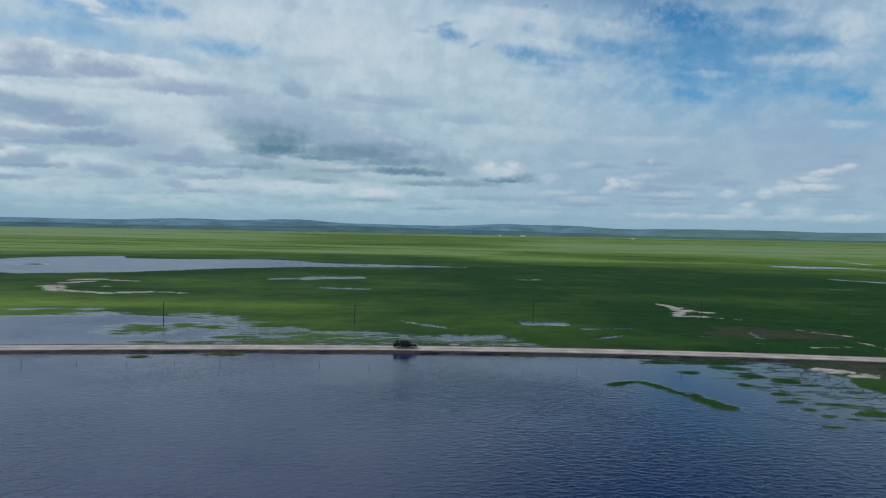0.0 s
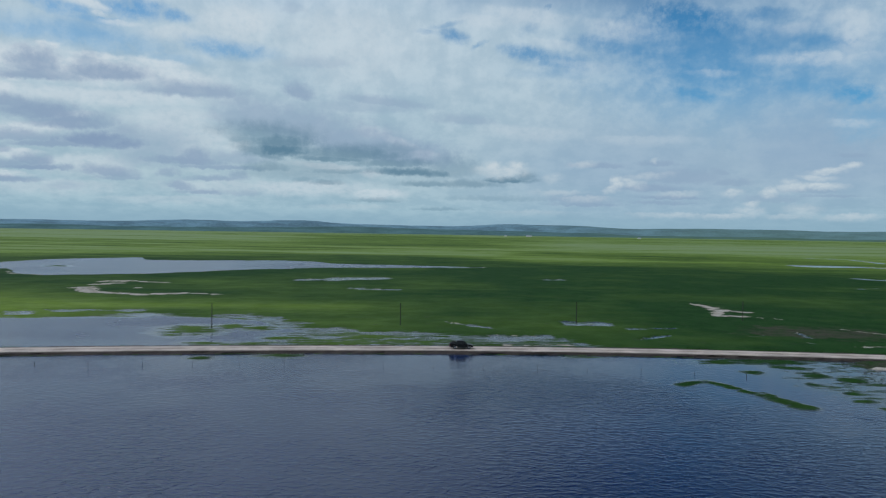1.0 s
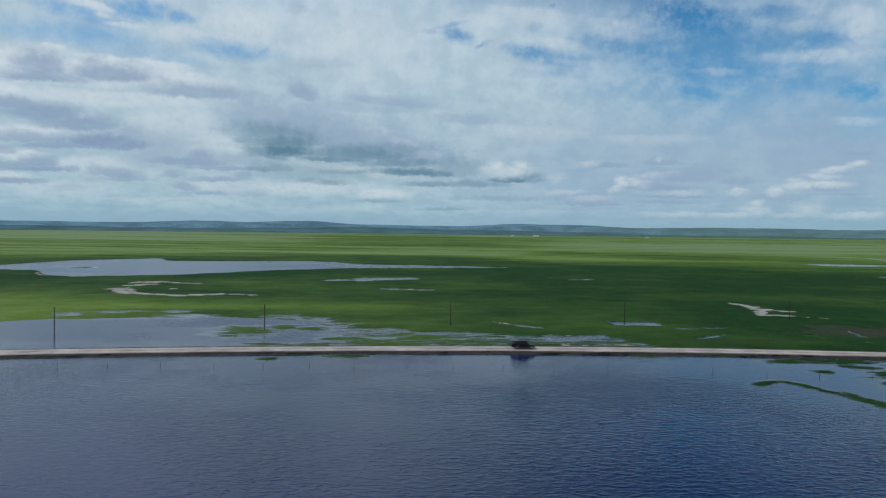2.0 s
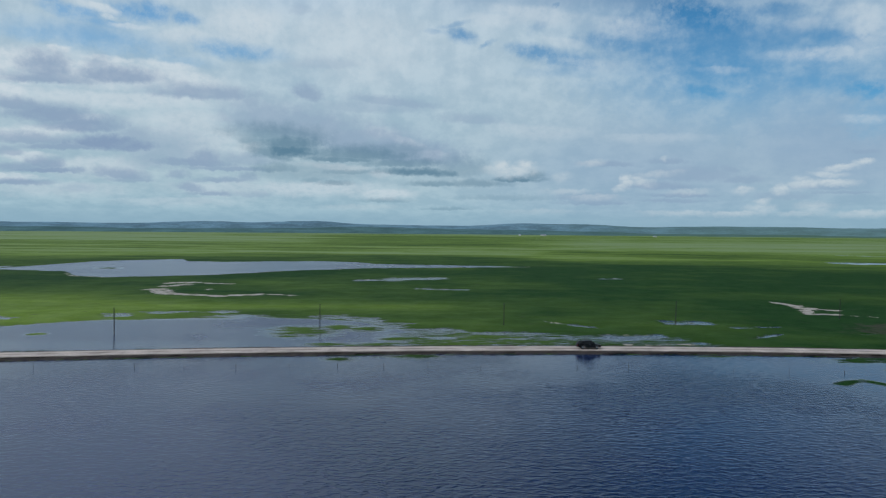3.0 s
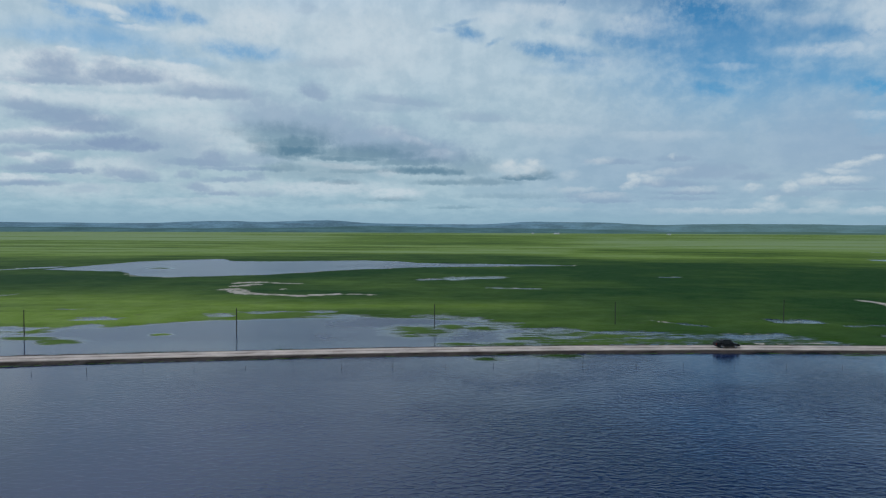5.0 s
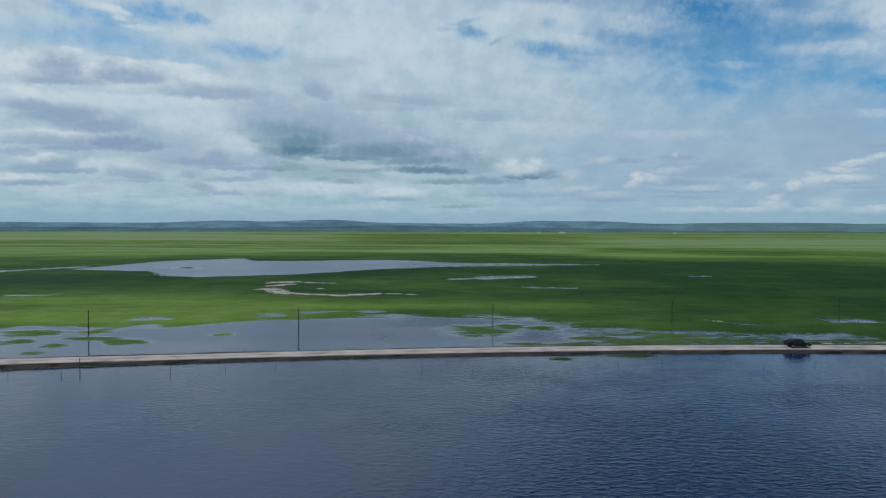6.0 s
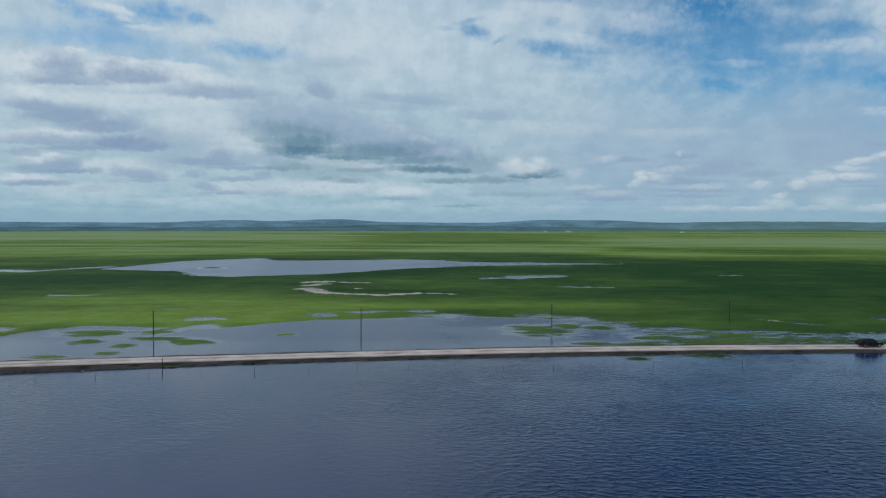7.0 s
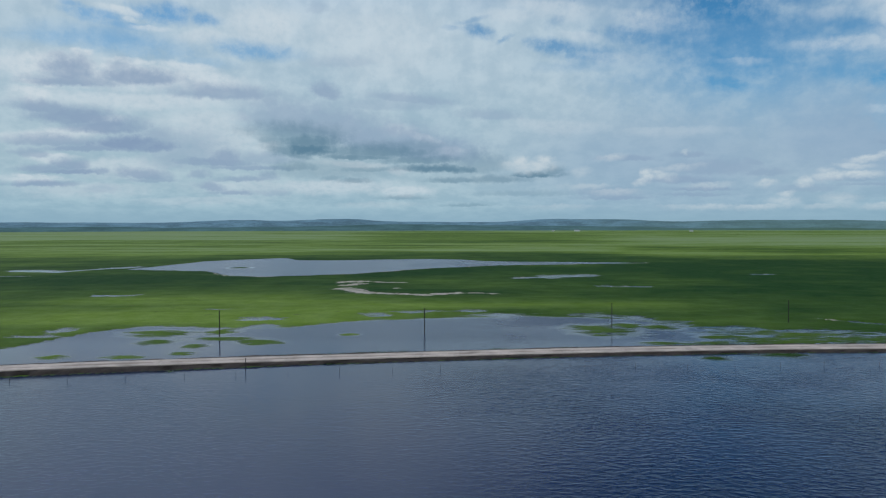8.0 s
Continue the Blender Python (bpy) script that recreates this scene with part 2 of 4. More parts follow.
def build_world():
    world = bpy.data.worlds.new("sky")
    scene.world = world
    world.use_nodes = True
    tr = world.node_tree
    tr.nodes.clear()
    sky = tr.nodes.new("ShaderNodeTexSky")
    sky.sky_type, sky.sun_disc = "NISHITA", False
    sky.sun_elevation, sky.sun_rotation = radians(SUN_EL), radians(SUN_AZ)
    sky.altitude, sky.air_density, sky.dust_density, sky.ozone_density = 600, 1.0, 0.3, 2.0
    way = tr.nodes.new("ShaderNodeTexCoord").outputs["Generated"]
    sep = tr.nodes.new("ShaderNodeSeparateXYZ")
    tr.links.new(way, sep.inputs[0])
    az = math_node(tr, "MULTIPLY", math_node(tr, "ARCTAN2", sep.outputs[0], sep.outputs[1]), 57.2958)
    el = math_node(tr, "MULTIPLY", math_node(tr, "ARCSINE", sep.outputs[2]), 57.2958)
    comb = tr.nodes.new("ShaderNodeCombineXYZ")
    tr.links.new(az, comb.inputs[0]), tr.links.new(el, comb.inputs[1])
    # cloud cells are wider than tall, and flatten towards the horizon
    lift = math_node(tr, "MAXIMUM", math_node(tr, "ADD", el, 7.0), 5.0)
    deck = tr.nodes.new("ShaderNodeCombineXYZ")
    tr.links.new(math_node(tr, "MULTIPLY", az, 0.60), deck.inputs[0])
    tr.links.new(math_node(tr, "MULTIPLY", math_node(tr, "LOGARITHM", lift, 2.71828), 14.0), deck.inputs[1])
    billow = noise_node(tr, deck.outputs[0], 0.75, 7, 0.60)
    wisp = noise_node(tr, deck.outputs[0], 2.3, 6, 0.62)
    broad = noise_node(tr, deck.outputs[0], 0.22, 4, 0.55)
    swirl = vec_node(tr, "SUBTRACT", noise_node(tr, deck.outputs[0], 0.9, 5, 0.62, "Color"), (0.5, 0.5, 0.5))
    place = vec_node(tr, "MULTIPLY_ADD", swirl, (1.9, 0.75, 0.0), comb.outputs[0])
    small_swirl = vec_node(tr, "SUBTRACT", noise_node(tr, comb.outputs[0], 1.5, 4, 0.6, "Color"), (0.5, 0.5, 0.5))
    near_place = vec_node(tr, "MULTIPLY_ADD", small_swirl, (1.1, 0.5, 0.0), comb.outputs[0])
    torn = math_node(tr, "SUBTRACT", noise_node(tr, comb.outputs[0], 1.2, 6, 0.62), 0.5)
    spent = [None]  # keeps the patches in sequence, so that few values are held at once

    def patches(tables, inner, outer, rag, where=place, base=0.0):
        """How much a group of soft, torn-edged patches covers."""
        edge = math_node(tr, "MULTIPLY", torn, rag)
        total = 0.0
        for a, e, w, h, s, tilt in [row for rows in tables for row in rows]:
            q = tr.nodes.new("ShaderNodeMapping")
            q.vector_type = "TEXTURE"
            q.inputs["Location"].default_value, q.inputs["Rotation"].default_value, q.inputs["Scale"].default_value = (a, e, 0), (0, 0, radians(tilt)), (w, h, 1)
            after = where if spent[0] is None else vec_node(tr, "MULTIPLY_ADD", spent[0], (1e-7, 1e-7, 0.0), where)
            tr.links.new(after, q.inputs["Vector"])
            spot = q.outputs[0]
            if base:  # a firm flat base under a soft top, or the other way round
                spot = vec_node(tr, "MAXIMUM", vec_node(tr, "MULTIPLY", spot, (1.0, 1.0 / base, 0.0)), vec_node(tr, "MULTIPLY", spot, (-1.0, -base, 0.0)))
            away = math_node(tr, "ADD", vec_node(tr, "LENGTH", spot), edge)
            m = map_range(tr, away, outer, inner, 0.0, s)
            total = m if isinstance(total, float) else math_node(tr, "MAXIMUM", total, m)
            spent[0] = total
        return total

    def times(a, b):
        return math_node(tr, "MULTIPLY", a, b)

    ramp = tr.nodes.new("ShaderNodeValToRGB")
    tr.links.new(map_range(tr, el, 0, 44, 0, 1, False), ramp.inputs[0])
    stops = ((0.0, (0.25, 0.41, 0.52)), (0.04, (0.33, 0.49, 0.585)), (0.1, (0.385, 0.525, 0.605)), (0.275, (0.42, 0.55, 0.645)), (0.5, (0.46, 0.58, 0.68)), (1.0, (0.58, 0.68, 0.80)))
    for i, (p, c) in enumerate(stops):
        s = ramp.color_ramp.elements[i] if i < 2 else ramp.color_ramp.elements.new(p)
        s.position, s.color = p, (*c, 1)
    veil = mix_col(tr, map_range(tr, billow, 0.35, 0.66), mix_col(tr, 1.0, ramp.outputs[0], (0.90, 0.93, 0.95), "MULTIPLY"), mix_col(tr, 1.0, ramp.outputs[0], (1.10, 1.07, 1.05), "MULTIPLY"))
    veil = mix_col(tr, map_range(tr, broad, 0.55, 0.35, 0, 0.5), veil, mix_col(tr, 1.0, veil, (0.84, 0.90, 0.94), "MULTIPLY"))
    blue = mix_col(tr, 1.0, sky.outputs[0], BLUE_GAIN, "MULTIPLY")
    blue = mix_col(tr, map_range(tr, el, 16.5, 28), blue, mix_col(tr, 1.0, blue, (0.07, 0.085, 0.095), "MULTIPLY"))
    thin = map_range(tr, wisp, 0.66, 0.40, 0.60, 1.0)
    veil = mix_col(tr, times(patches((BLUE_VEIL,), 0.1, 1.5, 0.5), map_range(tr, billow, 0.70, 0.35, 0.6, 1.0)), veil, blue)
    veil = mix_col(tr, patches((VEIL_EAST,), 0.1, 1.5, 0.4), veil, (0.262, 0.388, 0.545))
    gap = times(patches((BLUE_WEST, BLUE_MID, BLUE_EAST), 0.25, 1.5, 0.9), times(thin, map_range(tr, az, -6, 10, 0.74, 1.0)))
    high = times(math_node(tr, "ADD", map_range(tr, broad, 0.38, 0.62, -0.15, 0.2), map_range(tr, sep.outputs[0], -0.10, 0.26, 0.0, 1.05)), map_range(tr, el, 16, 22))
    col = mix_col(tr, math_node(tr, "MAXIMUM", gap, high), veil, blue)
    glow = times(map_range(tr, sep.outputs[0], 0.16, -0.50), map_range(tr, el, 16.5, 34))
    col = mix_col(tr, glow, col, (1.15, 1.30, 1.88))
    # white sheets, then the grey undersides, then the sunlit heads of far heaped clouds
    patchy = map_range(tr, wisp, 0.30, 0.58, 0.55, 1.0)
    col = mix_col(tr, times(patches((WHITE_WEST, WHITE_HIGH, WHITE_EAST, WHITE_LOW), 0.35, 1.4, 0.9, place, 0.72), patchy), col, (0.60, 0.68, 0.74))
    shaded = map_range(tr, billow, 0.30, 0.54, 0.72, 1.0)
    col = mix_col(tr, times(patches((GREY_WEST, GREY_LOW, GREY_HIGH, GREY_EAST), 0.4, 1.4, 1.0, near_place, 1.4), shaded), col, (0.235, 0.335, 0.485))
    col = mix_col(tr, times(patches((DARK, DARK_LOW), 0.3, 1.45, 1.0, near_place, 1.35), shaded), col, (0.110, 0.22, 0.315))
    col = mix_col(tr, times(patches((TOPS_MID, TOPS_EAST, TOPS_FAR), 0.15, 1.5, 1.0, near_place, 0.72), times(patchy, 0.92)), col, (0.55, 0.635, 0.69))
    haze = map_range(tr, el, 2.0, 0.2, 0.0, 0.8)
    col = mix_col(tr, haze, col, (0.265, 0.42, 0.53))
    bg = tr.nodes.new("ShaderNodeBackground")
    tr.links.new(col, bg.inputs[0])
    bg.inputs[1].default_value = 1.0
    tr.links.new(bg.outputs[0], tr.nodes.new("ShaderNodeOutputWorld").inputs[0])


build_world()
sun = new("sun", bpy.data.lights.new("sun", "SUN"))
sun.data.energy, sun.data.angle, sun.data.color = 0.75, radians(14), (1.0, 0.95, 0.87)
a, e = radians(SUN_AZ), radians(SUN_EL)
sun.matrix_world = look((0, 0, 200), (-200 * math.sin(a) * math.cos(e), -200 * math.cos(a) * math.cos(e), 200 - 200 * math.sin(e)))


# ---- materials ----
def material(name, colour, rough=0.8, metal=0.0, vary=0.25, scale=2.0, bump=0.0, bump_scale=20.0, spec=0.5, coords="Object"):
    m = bpy.data.materials.new(name)
    m.use_nodes = True
    tr = m.node_tree
    p = tr.nodes["Principled BSDF"]
    co = tr.nodes.new("ShaderNodeTexCoord").outputs[coords]
    n1, n2 = noise_node(tr, co, scale, 5, 0.6), noise_node(tr, co, scale * 9, 3, 0.6)
    f = math_node(tr, "ADD", math_node(tr, "MULTIPLY", n1, 0.65), math_node(tr, "MULTIPLY", n2, 0.35))
    lo, hi = [c * (1 - vary) for c in colour], [min(1, c * (1 + vary)) for c in colour]
    col = mix_col(tr, map_range(tr, f, 0.33, 0.67), lo, hi)
    tr.links.new(col, p.inputs["Base Color"])
    p.inputs["Roughness"].default_value, p.inputs["Metallic"].default_value = rough, metal
    p.inputs["Specular IOR Level"].default_value = spec
    if bump:
        b = tr.nodes.new("ShaderNodeBump")
        b.inputs["Strength"].default_value, b.inputs["Distance"].default_value = 1.0, bump
        tr.links.new(noise_node(tr, co, bump_scale, 4, 0.6), b.inputs["Height"])
        tr.links.new(b.outputs[0], p.inputs["Normal"])
    return m


def ripples(tr, co):
    """The normal of the ruffled water surface, and how rough it is below the size of its ripples."""
    turned = tr.nodes.new("ShaderNodeMapping")
    turned.inputs["Rotation"].default_value, turned.inputs["Scale"].default_value = (0, 0, radians(7)), (0.55, 1.0, 1.0)
    tr.links.new(co, turned.inputs[0])
    # short crests lying across the view, with finer ripples between
    swell = noise_node(tr, turned.outputs[0], 1.5, 2, 0.5, distortion=0.6)
    fine = noise_node(tr, turned.outputs[0], 4.5, 2, 0.55)
    waves = math_node(tr, "ADD", map_range(tr, swell, 0.34, 0.80), math_node(tr, "MULTIPLY", fine, 0.30))
    breeze = map_range(tr, noise_node(tr, co, 0.022, 4, 0.6), 0.42, 0.60, 0.35, 1.2)
    # sheltered and calm towards the causeway, open water ruffled
    place = tr.nodes.new("ShaderNodeSeparateXYZ")
    tr.links.new(co, place.inputs[0])
    breeze = math_node(tr, "MULTIPLY", breeze, math_node(tr, "MAXIMUM", map_range(tr, place.outputs[1], 128, 98, 0.30, 1.0), map_range(tr, place.outputs[1], 134, 330, 0.36, 0.5)))
    breeze = math_node(tr, "MULTIPLY", breeze, math_node(tr, "MULTIPLY", map_range(tr, place.outputs[0], -70, -28, 0.28, 1.0), map_range(tr, place.outputs[0], 45, 95, 1.0, 0.3)))
    b = tr.nodes.new("ShaderNodeBump")
    b.inputs["Strength"].default_value = 1.0
    tr.links.new(math_node(tr, "MULTIPLY", breeze, 0.11), b.inputs["Distance"])
    tr.links.new(waves, b.inputs["Height"])
    return b.outputs[0], math_node(tr, "ADD", map_range(tr, breeze, 0.0, 0.6, 0.07, 0.18), map_range(tr, place.outputs[1], 134, 152, 0.0, 0.15))


def ground_material():
    m = bpy.data.materials.new("steppe_grass")
    m.use_nodes = True
    tr = m.node_tree
    p = tr.nodes["Principled BSDF"]
    co = tr.nodes.new("ShaderNodeTexCoord").outputs["Object"]

    def attr(name):
        n = tr.nodes.new("ShaderNodeAttribute")
        n.attribute_name = name
        return n.outputs["Fac"]

    grain, clump, stand = noise_node(tr, co, 1.6, 6, 0.7), noise_node(tr, co, 0.11, 5, 0.6), noise_node(tr, co, 0.018, 5, 0.6)
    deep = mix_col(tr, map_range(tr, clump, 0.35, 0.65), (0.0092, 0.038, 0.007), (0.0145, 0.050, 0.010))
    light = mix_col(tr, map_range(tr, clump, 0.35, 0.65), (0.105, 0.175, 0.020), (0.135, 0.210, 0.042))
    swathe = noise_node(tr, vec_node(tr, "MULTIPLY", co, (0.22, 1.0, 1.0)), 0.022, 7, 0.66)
    # sun and cloud shade on the plain are painted through this grass tone
    dry_lit = math_node(tr, "ADD", attr("dry_lit"), map_range(tr, stand, 0.3, 0.7, -0.2, 0.2, False))
    dry_lit = math_node(tr, "MULTIPLY_ADD", map_range(tr, swathe, 0.3, 0.7, -0.55, 0.55, False), map_range(tr, attr("dry_lit"), 0.1, 0.7, 0.25, 1.0), dry_lit)
    col = mix_col(tr, map_range(tr, dry_lit, 0.0, 1.0, 0, 1, False), deep, light)
    # distance haze painted into the grass: far light tones turn paler and greyer
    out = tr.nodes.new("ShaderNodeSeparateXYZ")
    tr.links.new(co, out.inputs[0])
    hazed = math_node(tr, "MULTIPLY", map_range(tr, dry_lit, 0.80, 1.55, 0, 1, False), map_range(tr, out.outputs[1], 420, 800))
    col = mix_col(tr, hazed, col, (0.165, 0.235, 0.105))
    col = mix_col(tr, map_range(tr, grain, 0.3, 0.7), col, mix_col(tr, 1.0, col, (1.35, 1.3, 1.2), "MULTIPLY"))
    # ragged outlines for everything that lies in patches on the grass
    stretched = vec_node(tr, "MULTIPLY", co, (0.7, 1.0, 1.0))
    ragged = math_node(tr, "SUBTRACT", noise_node(tr, stretched, 0.17, 7, 0.62), 0.5)
    streak = math_node(tr, "SUBTRACT", noise_node(tr, vec_node(tr, "MULTIPLY", co, (0.28, 1.5, 1.0)), 0.33, 5, 0.62), 0.5)
    crumbs = math_node(tr, "SUBTRACT", noise_node(tr, co, 0.28, 6, 0.65), 0.5)
    mud = mix_col(tr, map_range(tr, grain, 0.3, 0.7), (0.034, 0.035, 0.022), (0.080, 0.072, 0.050))
    col = mix_col(tr, map_range(tr, math_node(tr, "MULTIPLY_ADD", crumbs, 2.5, attr("mud")), 0.15, 0.85, 0, 0.85), col, mud)
    sand = mix_col(tr, map_range(tr, noise_node(tr, co, 0.5, 5, 0.65), 0.3, 0.7), (0.29, 0.26, 0.20), (0.49, 0.45, 0.37))
    col = mix_col(tr, map_range(tr, math_node(tr, "MULTIPLY_ADD", crumbs, 7.0, math_node(tr, "MULTIPLY_ADD", attr("bare"), 3.6, -1.4)), 0.2, 0.8), col, sand)
    # standing water between the tussocks of flooded meadow
    tussock = math_node(tr, "SUBTRACT", noise_node(tr, vec_node(tr, "MULTIPLY", co, (0.45, 1.0, 1.0)), 0.62, 6, 0.68), 0.5)
    reeds = math_node(tr, "ADD", math_node(tr, "MULTIPLY", ragged, 3.5), math_node(tr, "MULTIPLY_ADD", streak, 4.5, math_node(tr, "MULTIPLY", tussock, 6.0)))
    wet = map_range(tr, math_node(tr, "ADD", reeds, math_node(tr, "MULTIPLY_ADD", attr("flood"), 4.2, -1.45)), -0.55, 1.5)
    wet = math_node(tr, "MULTIPLY", wet, map_range(tr, attr("flood"), 0.03, 0.16))
    col = mix_col(tr, wet, col, mix_col(tr, map_range(tr, attr("flood"), 0.95, 0.62), (0.006, 0.020, 0.060), (0.034, 0.046, 0.050)))
    tr.links.new(col, p.inputs["Base Color"])
    chop, sheen = ripples(tr, co)
    sheen = map_range(tr, attr("flood"), 0.78, 0.97, 0.07, sheen)
    tr.links.new(map_range(tr, wet, 0, 1, 0.9, sheen, False), p.inputs["Roughness"])
    tr.links.new(map_range(tr, wet, 0, 1, 0.1, 0.5, False), p.inputs["Specular IOR Level"])
    p.inputs["IOR"].default_value = 1.333
    b = tr.nodes.new("ShaderNodeBump")
    b.inputs["Strength"].default_value, b.inputs["Distance"].default_value = 0.6, 0.25
    tr.links.new(grain, b.inputs["Height"])
    both = tr.nodes.new("ShaderNodeMix")
    both.data_type = "VECTOR"
    tr.links.new(wet, both.inputs[0]), tr.links.new(b.outputs[0], both.inputs[4]), tr.links.new(chop, both.inputs[5])
    tr.links.new(both.outputs[1], p.inputs["Normal"])
    return m


def water_material():
    m = bpy.data.materials.new("lake_water")
    m.use_nodes = True
    tr = m.node_tree
    p = tr.nodes["Principled BSDF"]
    co = tr.nodes.new("ShaderNodeTexCoord").outputs["Object"]
    silt = noise_node(tr, co, 0.02, 4, 0.55)
    tr.links.new(mix_col(tr, map_range(tr, silt, 0.35, 0.65), (0.0065, 0.019, 0.062), (0.006, 0.021, 0.056)), p.inputs["Base Color"])
    p.inputs["IOR"].default_value = 1.333
    normal, rough = ripples(tr, co)
    tr.links.new(normal, p.inputs["Normal"])
    tr.links.new(rough, p.inputs["Roughness"])
    return m


def road_material():
    m = material("pale_gravel_road", (0.46, 0.395, 0.315), 0.95, vary=0.28, scale=0.22, bump=0.04, bump_scale=3)
    tr = m.node_tree
    p = tr.nodes["Principled BSDF"]
    plain = p.inputs["Base Color"].links[0].from_socket
    track = tr.nodes.new("ShaderNodeAttribute")
    track.attribute_name = "track"
    co = tr.nodes.new("ShaderNodeTexCoord").outputs["Object"]
    patchy = math_node(tr, "MULTIPLY_ADD", math_node(tr, "SUBTRACT", noise_node(tr, co, 0.15, 5, 0.6), 0.5), 1.6, track.outputs["Fac"])
    worn = mix_col(tr, map_range(tr, patchy, 0.2, 0.8), mix_col(tr, 1.0, plain, (0.54, 0.53, 0.49), "MULTIPLY"), plain)
    tr.links.new(worn, p.inputs["Base Color"])
    return m


GROUND, WATER = ground_material(), water_material()
DIRT = road_material()
BANK = material("dark_earth_bank", (0.036, 0.027, 0.018), 0.95, vary=0.45, scale=0.6, bump=0.15, bump_scale=2.5)
TIMBER = material("weathered_dark_timber", (0.032, 0.030, 0.024), 0.85, vary=0.3, scale=3, bump=0.01)
# the hills' base colour holds the blue of distance haze
HILLS = material("hazy_far_hills", (0.14, 0.24, 0.27), 1.0, vary=0.32, scale=0.006, spec=0.0)


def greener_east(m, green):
    """The painted haze blue of the west gives way to grass green in the east."""
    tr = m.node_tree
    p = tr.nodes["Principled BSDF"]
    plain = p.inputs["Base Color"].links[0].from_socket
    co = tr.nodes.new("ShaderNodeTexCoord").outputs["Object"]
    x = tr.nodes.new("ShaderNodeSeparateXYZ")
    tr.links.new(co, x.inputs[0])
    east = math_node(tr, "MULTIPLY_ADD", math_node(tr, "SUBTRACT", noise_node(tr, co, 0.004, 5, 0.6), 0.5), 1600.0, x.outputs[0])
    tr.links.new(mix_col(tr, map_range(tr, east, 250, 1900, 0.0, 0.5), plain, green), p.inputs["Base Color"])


# foothills a step darker, with the same haze tint in their base colour
FOOTHILLS = material("hazy_dark_foothills", (0.088, 0.165, 0.155), 1.0, vary=0.25, scale=0.006, spec=0.0)
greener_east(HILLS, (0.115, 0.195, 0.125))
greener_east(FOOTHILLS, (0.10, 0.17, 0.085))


# ---- shared builders ----
def mesh_of(name, bm, mat):
    me = bpy.data.meshes.new(name)
    bm.to_mesh(me)
    bm.free()
    me.materials.append(mat)
    return me


def part(name, bm, mat, parent, label=""):
    ob = new(name, mesh_of(name, bm, mat))
    ob.parent = parent
    return tagged(ob, label)


def grid_mesh(name, pts, rows, cols, mat, smooth=True, closed=False):
    """A sheet from rows x cols points, joined row to row."""
    me = bpy.data.meshes.new(name)
    i = np.arange(rows - 1)[:, None] * cols + np.arange(cols if closed else cols - 1)[None, :]
    nxt = np.arange(rows - 1)[:, None] * cols + (np.arange(cols if closed else cols - 1)[None, :] + 1) % cols
    faces = np.stack((i, nxt, nxt + cols, i + cols), -1).reshape(-1, 4)
    me.vertices.add(len(pts))
    me.vertices.foreach_set("co", np.asarray(pts, np.float32).ravel())
    me.loops.add(faces.size)
    me.loops.foreach_set("vertex_index", faces.ravel().astype(np.int32))
    me.polygons.add(len(faces))
    me.polygons.foreach_set("loop_start", np.arange(0, faces.size, 4, dtype=np.int32))
    me.polygons.foreach_set("use_smooth", np.full(len(faces), smooth))
    me.update(calc_edges=True)
    me.materials.append(mat)
    return me


LATTICE = np.random.RandomState(7).rand(256, 256)


def value_noise(x, y, size, octaves=4, gain=0.5, shift=0.0):
    """Smooth noise between about -1 and 1 with features of that size in metres."""
    total, amp, norm = 0.0, 1.0, 0.0
    for k in range(octaves):
        u, v = x / size * 2 ** k + shift + 37.1 * k, y / size * 2 ** k + 1.7 * shift + 11.3 * k
        iu, iv = np.floor(u).astype(int), np.floor(v).astype(int)
        fu, fv = u - iu, v - iv
        fu, fv = fu * fu * (3 - 2 * fu), fv * fv * (3 - 2 * fv)
        g = lambda p, q: LATTICE[(iu + p) % 256, (iv + q) % 256]
        total = total + amp * ((g(0, 0) * (1 - fu) + g(1, 0) * fu) * (1 - fv) + (g(0, 1) * (1 - fu) + g(1, 1) * fu) * fv)
        norm, amp = norm + amp, amp * gain
    return (total / norm - 0.5) * 2.6


def smooth(x, lo, hi):
    t = np.clip((x - lo) / (hi - lo), 0, 1)
    return t * t * (3 - 2 * t)


def chain(x, y, pts, r, squash=1.0):
    """Signed distance to a fat line through pts; squash narrows it in depth."""
    best = np.full(np.shape(x), 1e9)
    for (x0, y0), (x1, y1) in zip(pts[:-1], pts[1:]):
        dx, dy = x1 - x0, y1 - y0
        t = np.clip(((x - x0) * dx + (y - y0) * dy) / (dx * dx + dy * dy + 1e-9), 0, 1)
        best = np.minimum(best, np.hypot(x - x0 - t * dx, (y - y0 - t * dy) / squash))
    return best - r


def round_about(x, y, p0, p1, reach):
    """Which places lie within reach of the box that p0 and p1 span."""
    return np.nonzero((x > min(p0[0], p1[0]) - reach) & (x < max(p0[0], p1[0]) + reach) & (y > min(p0[1], p1[1]) - reach) & (y < max(p0[1], p1[1]) + reach))[0]


# ---- the plan ----
def shore(x):
    """The near waterline along the causeway."""
    u = np.clip(x, -150, 150) / 100
    y = 132.3 + 8.77 * u - 6.82 * u ** 2 - 0.51 * u ** 3
    return y + np.where(x < -150, 0.256 * (x + 150), 0) + np.where(x > 150, -0.152 * (x - 150), 0)


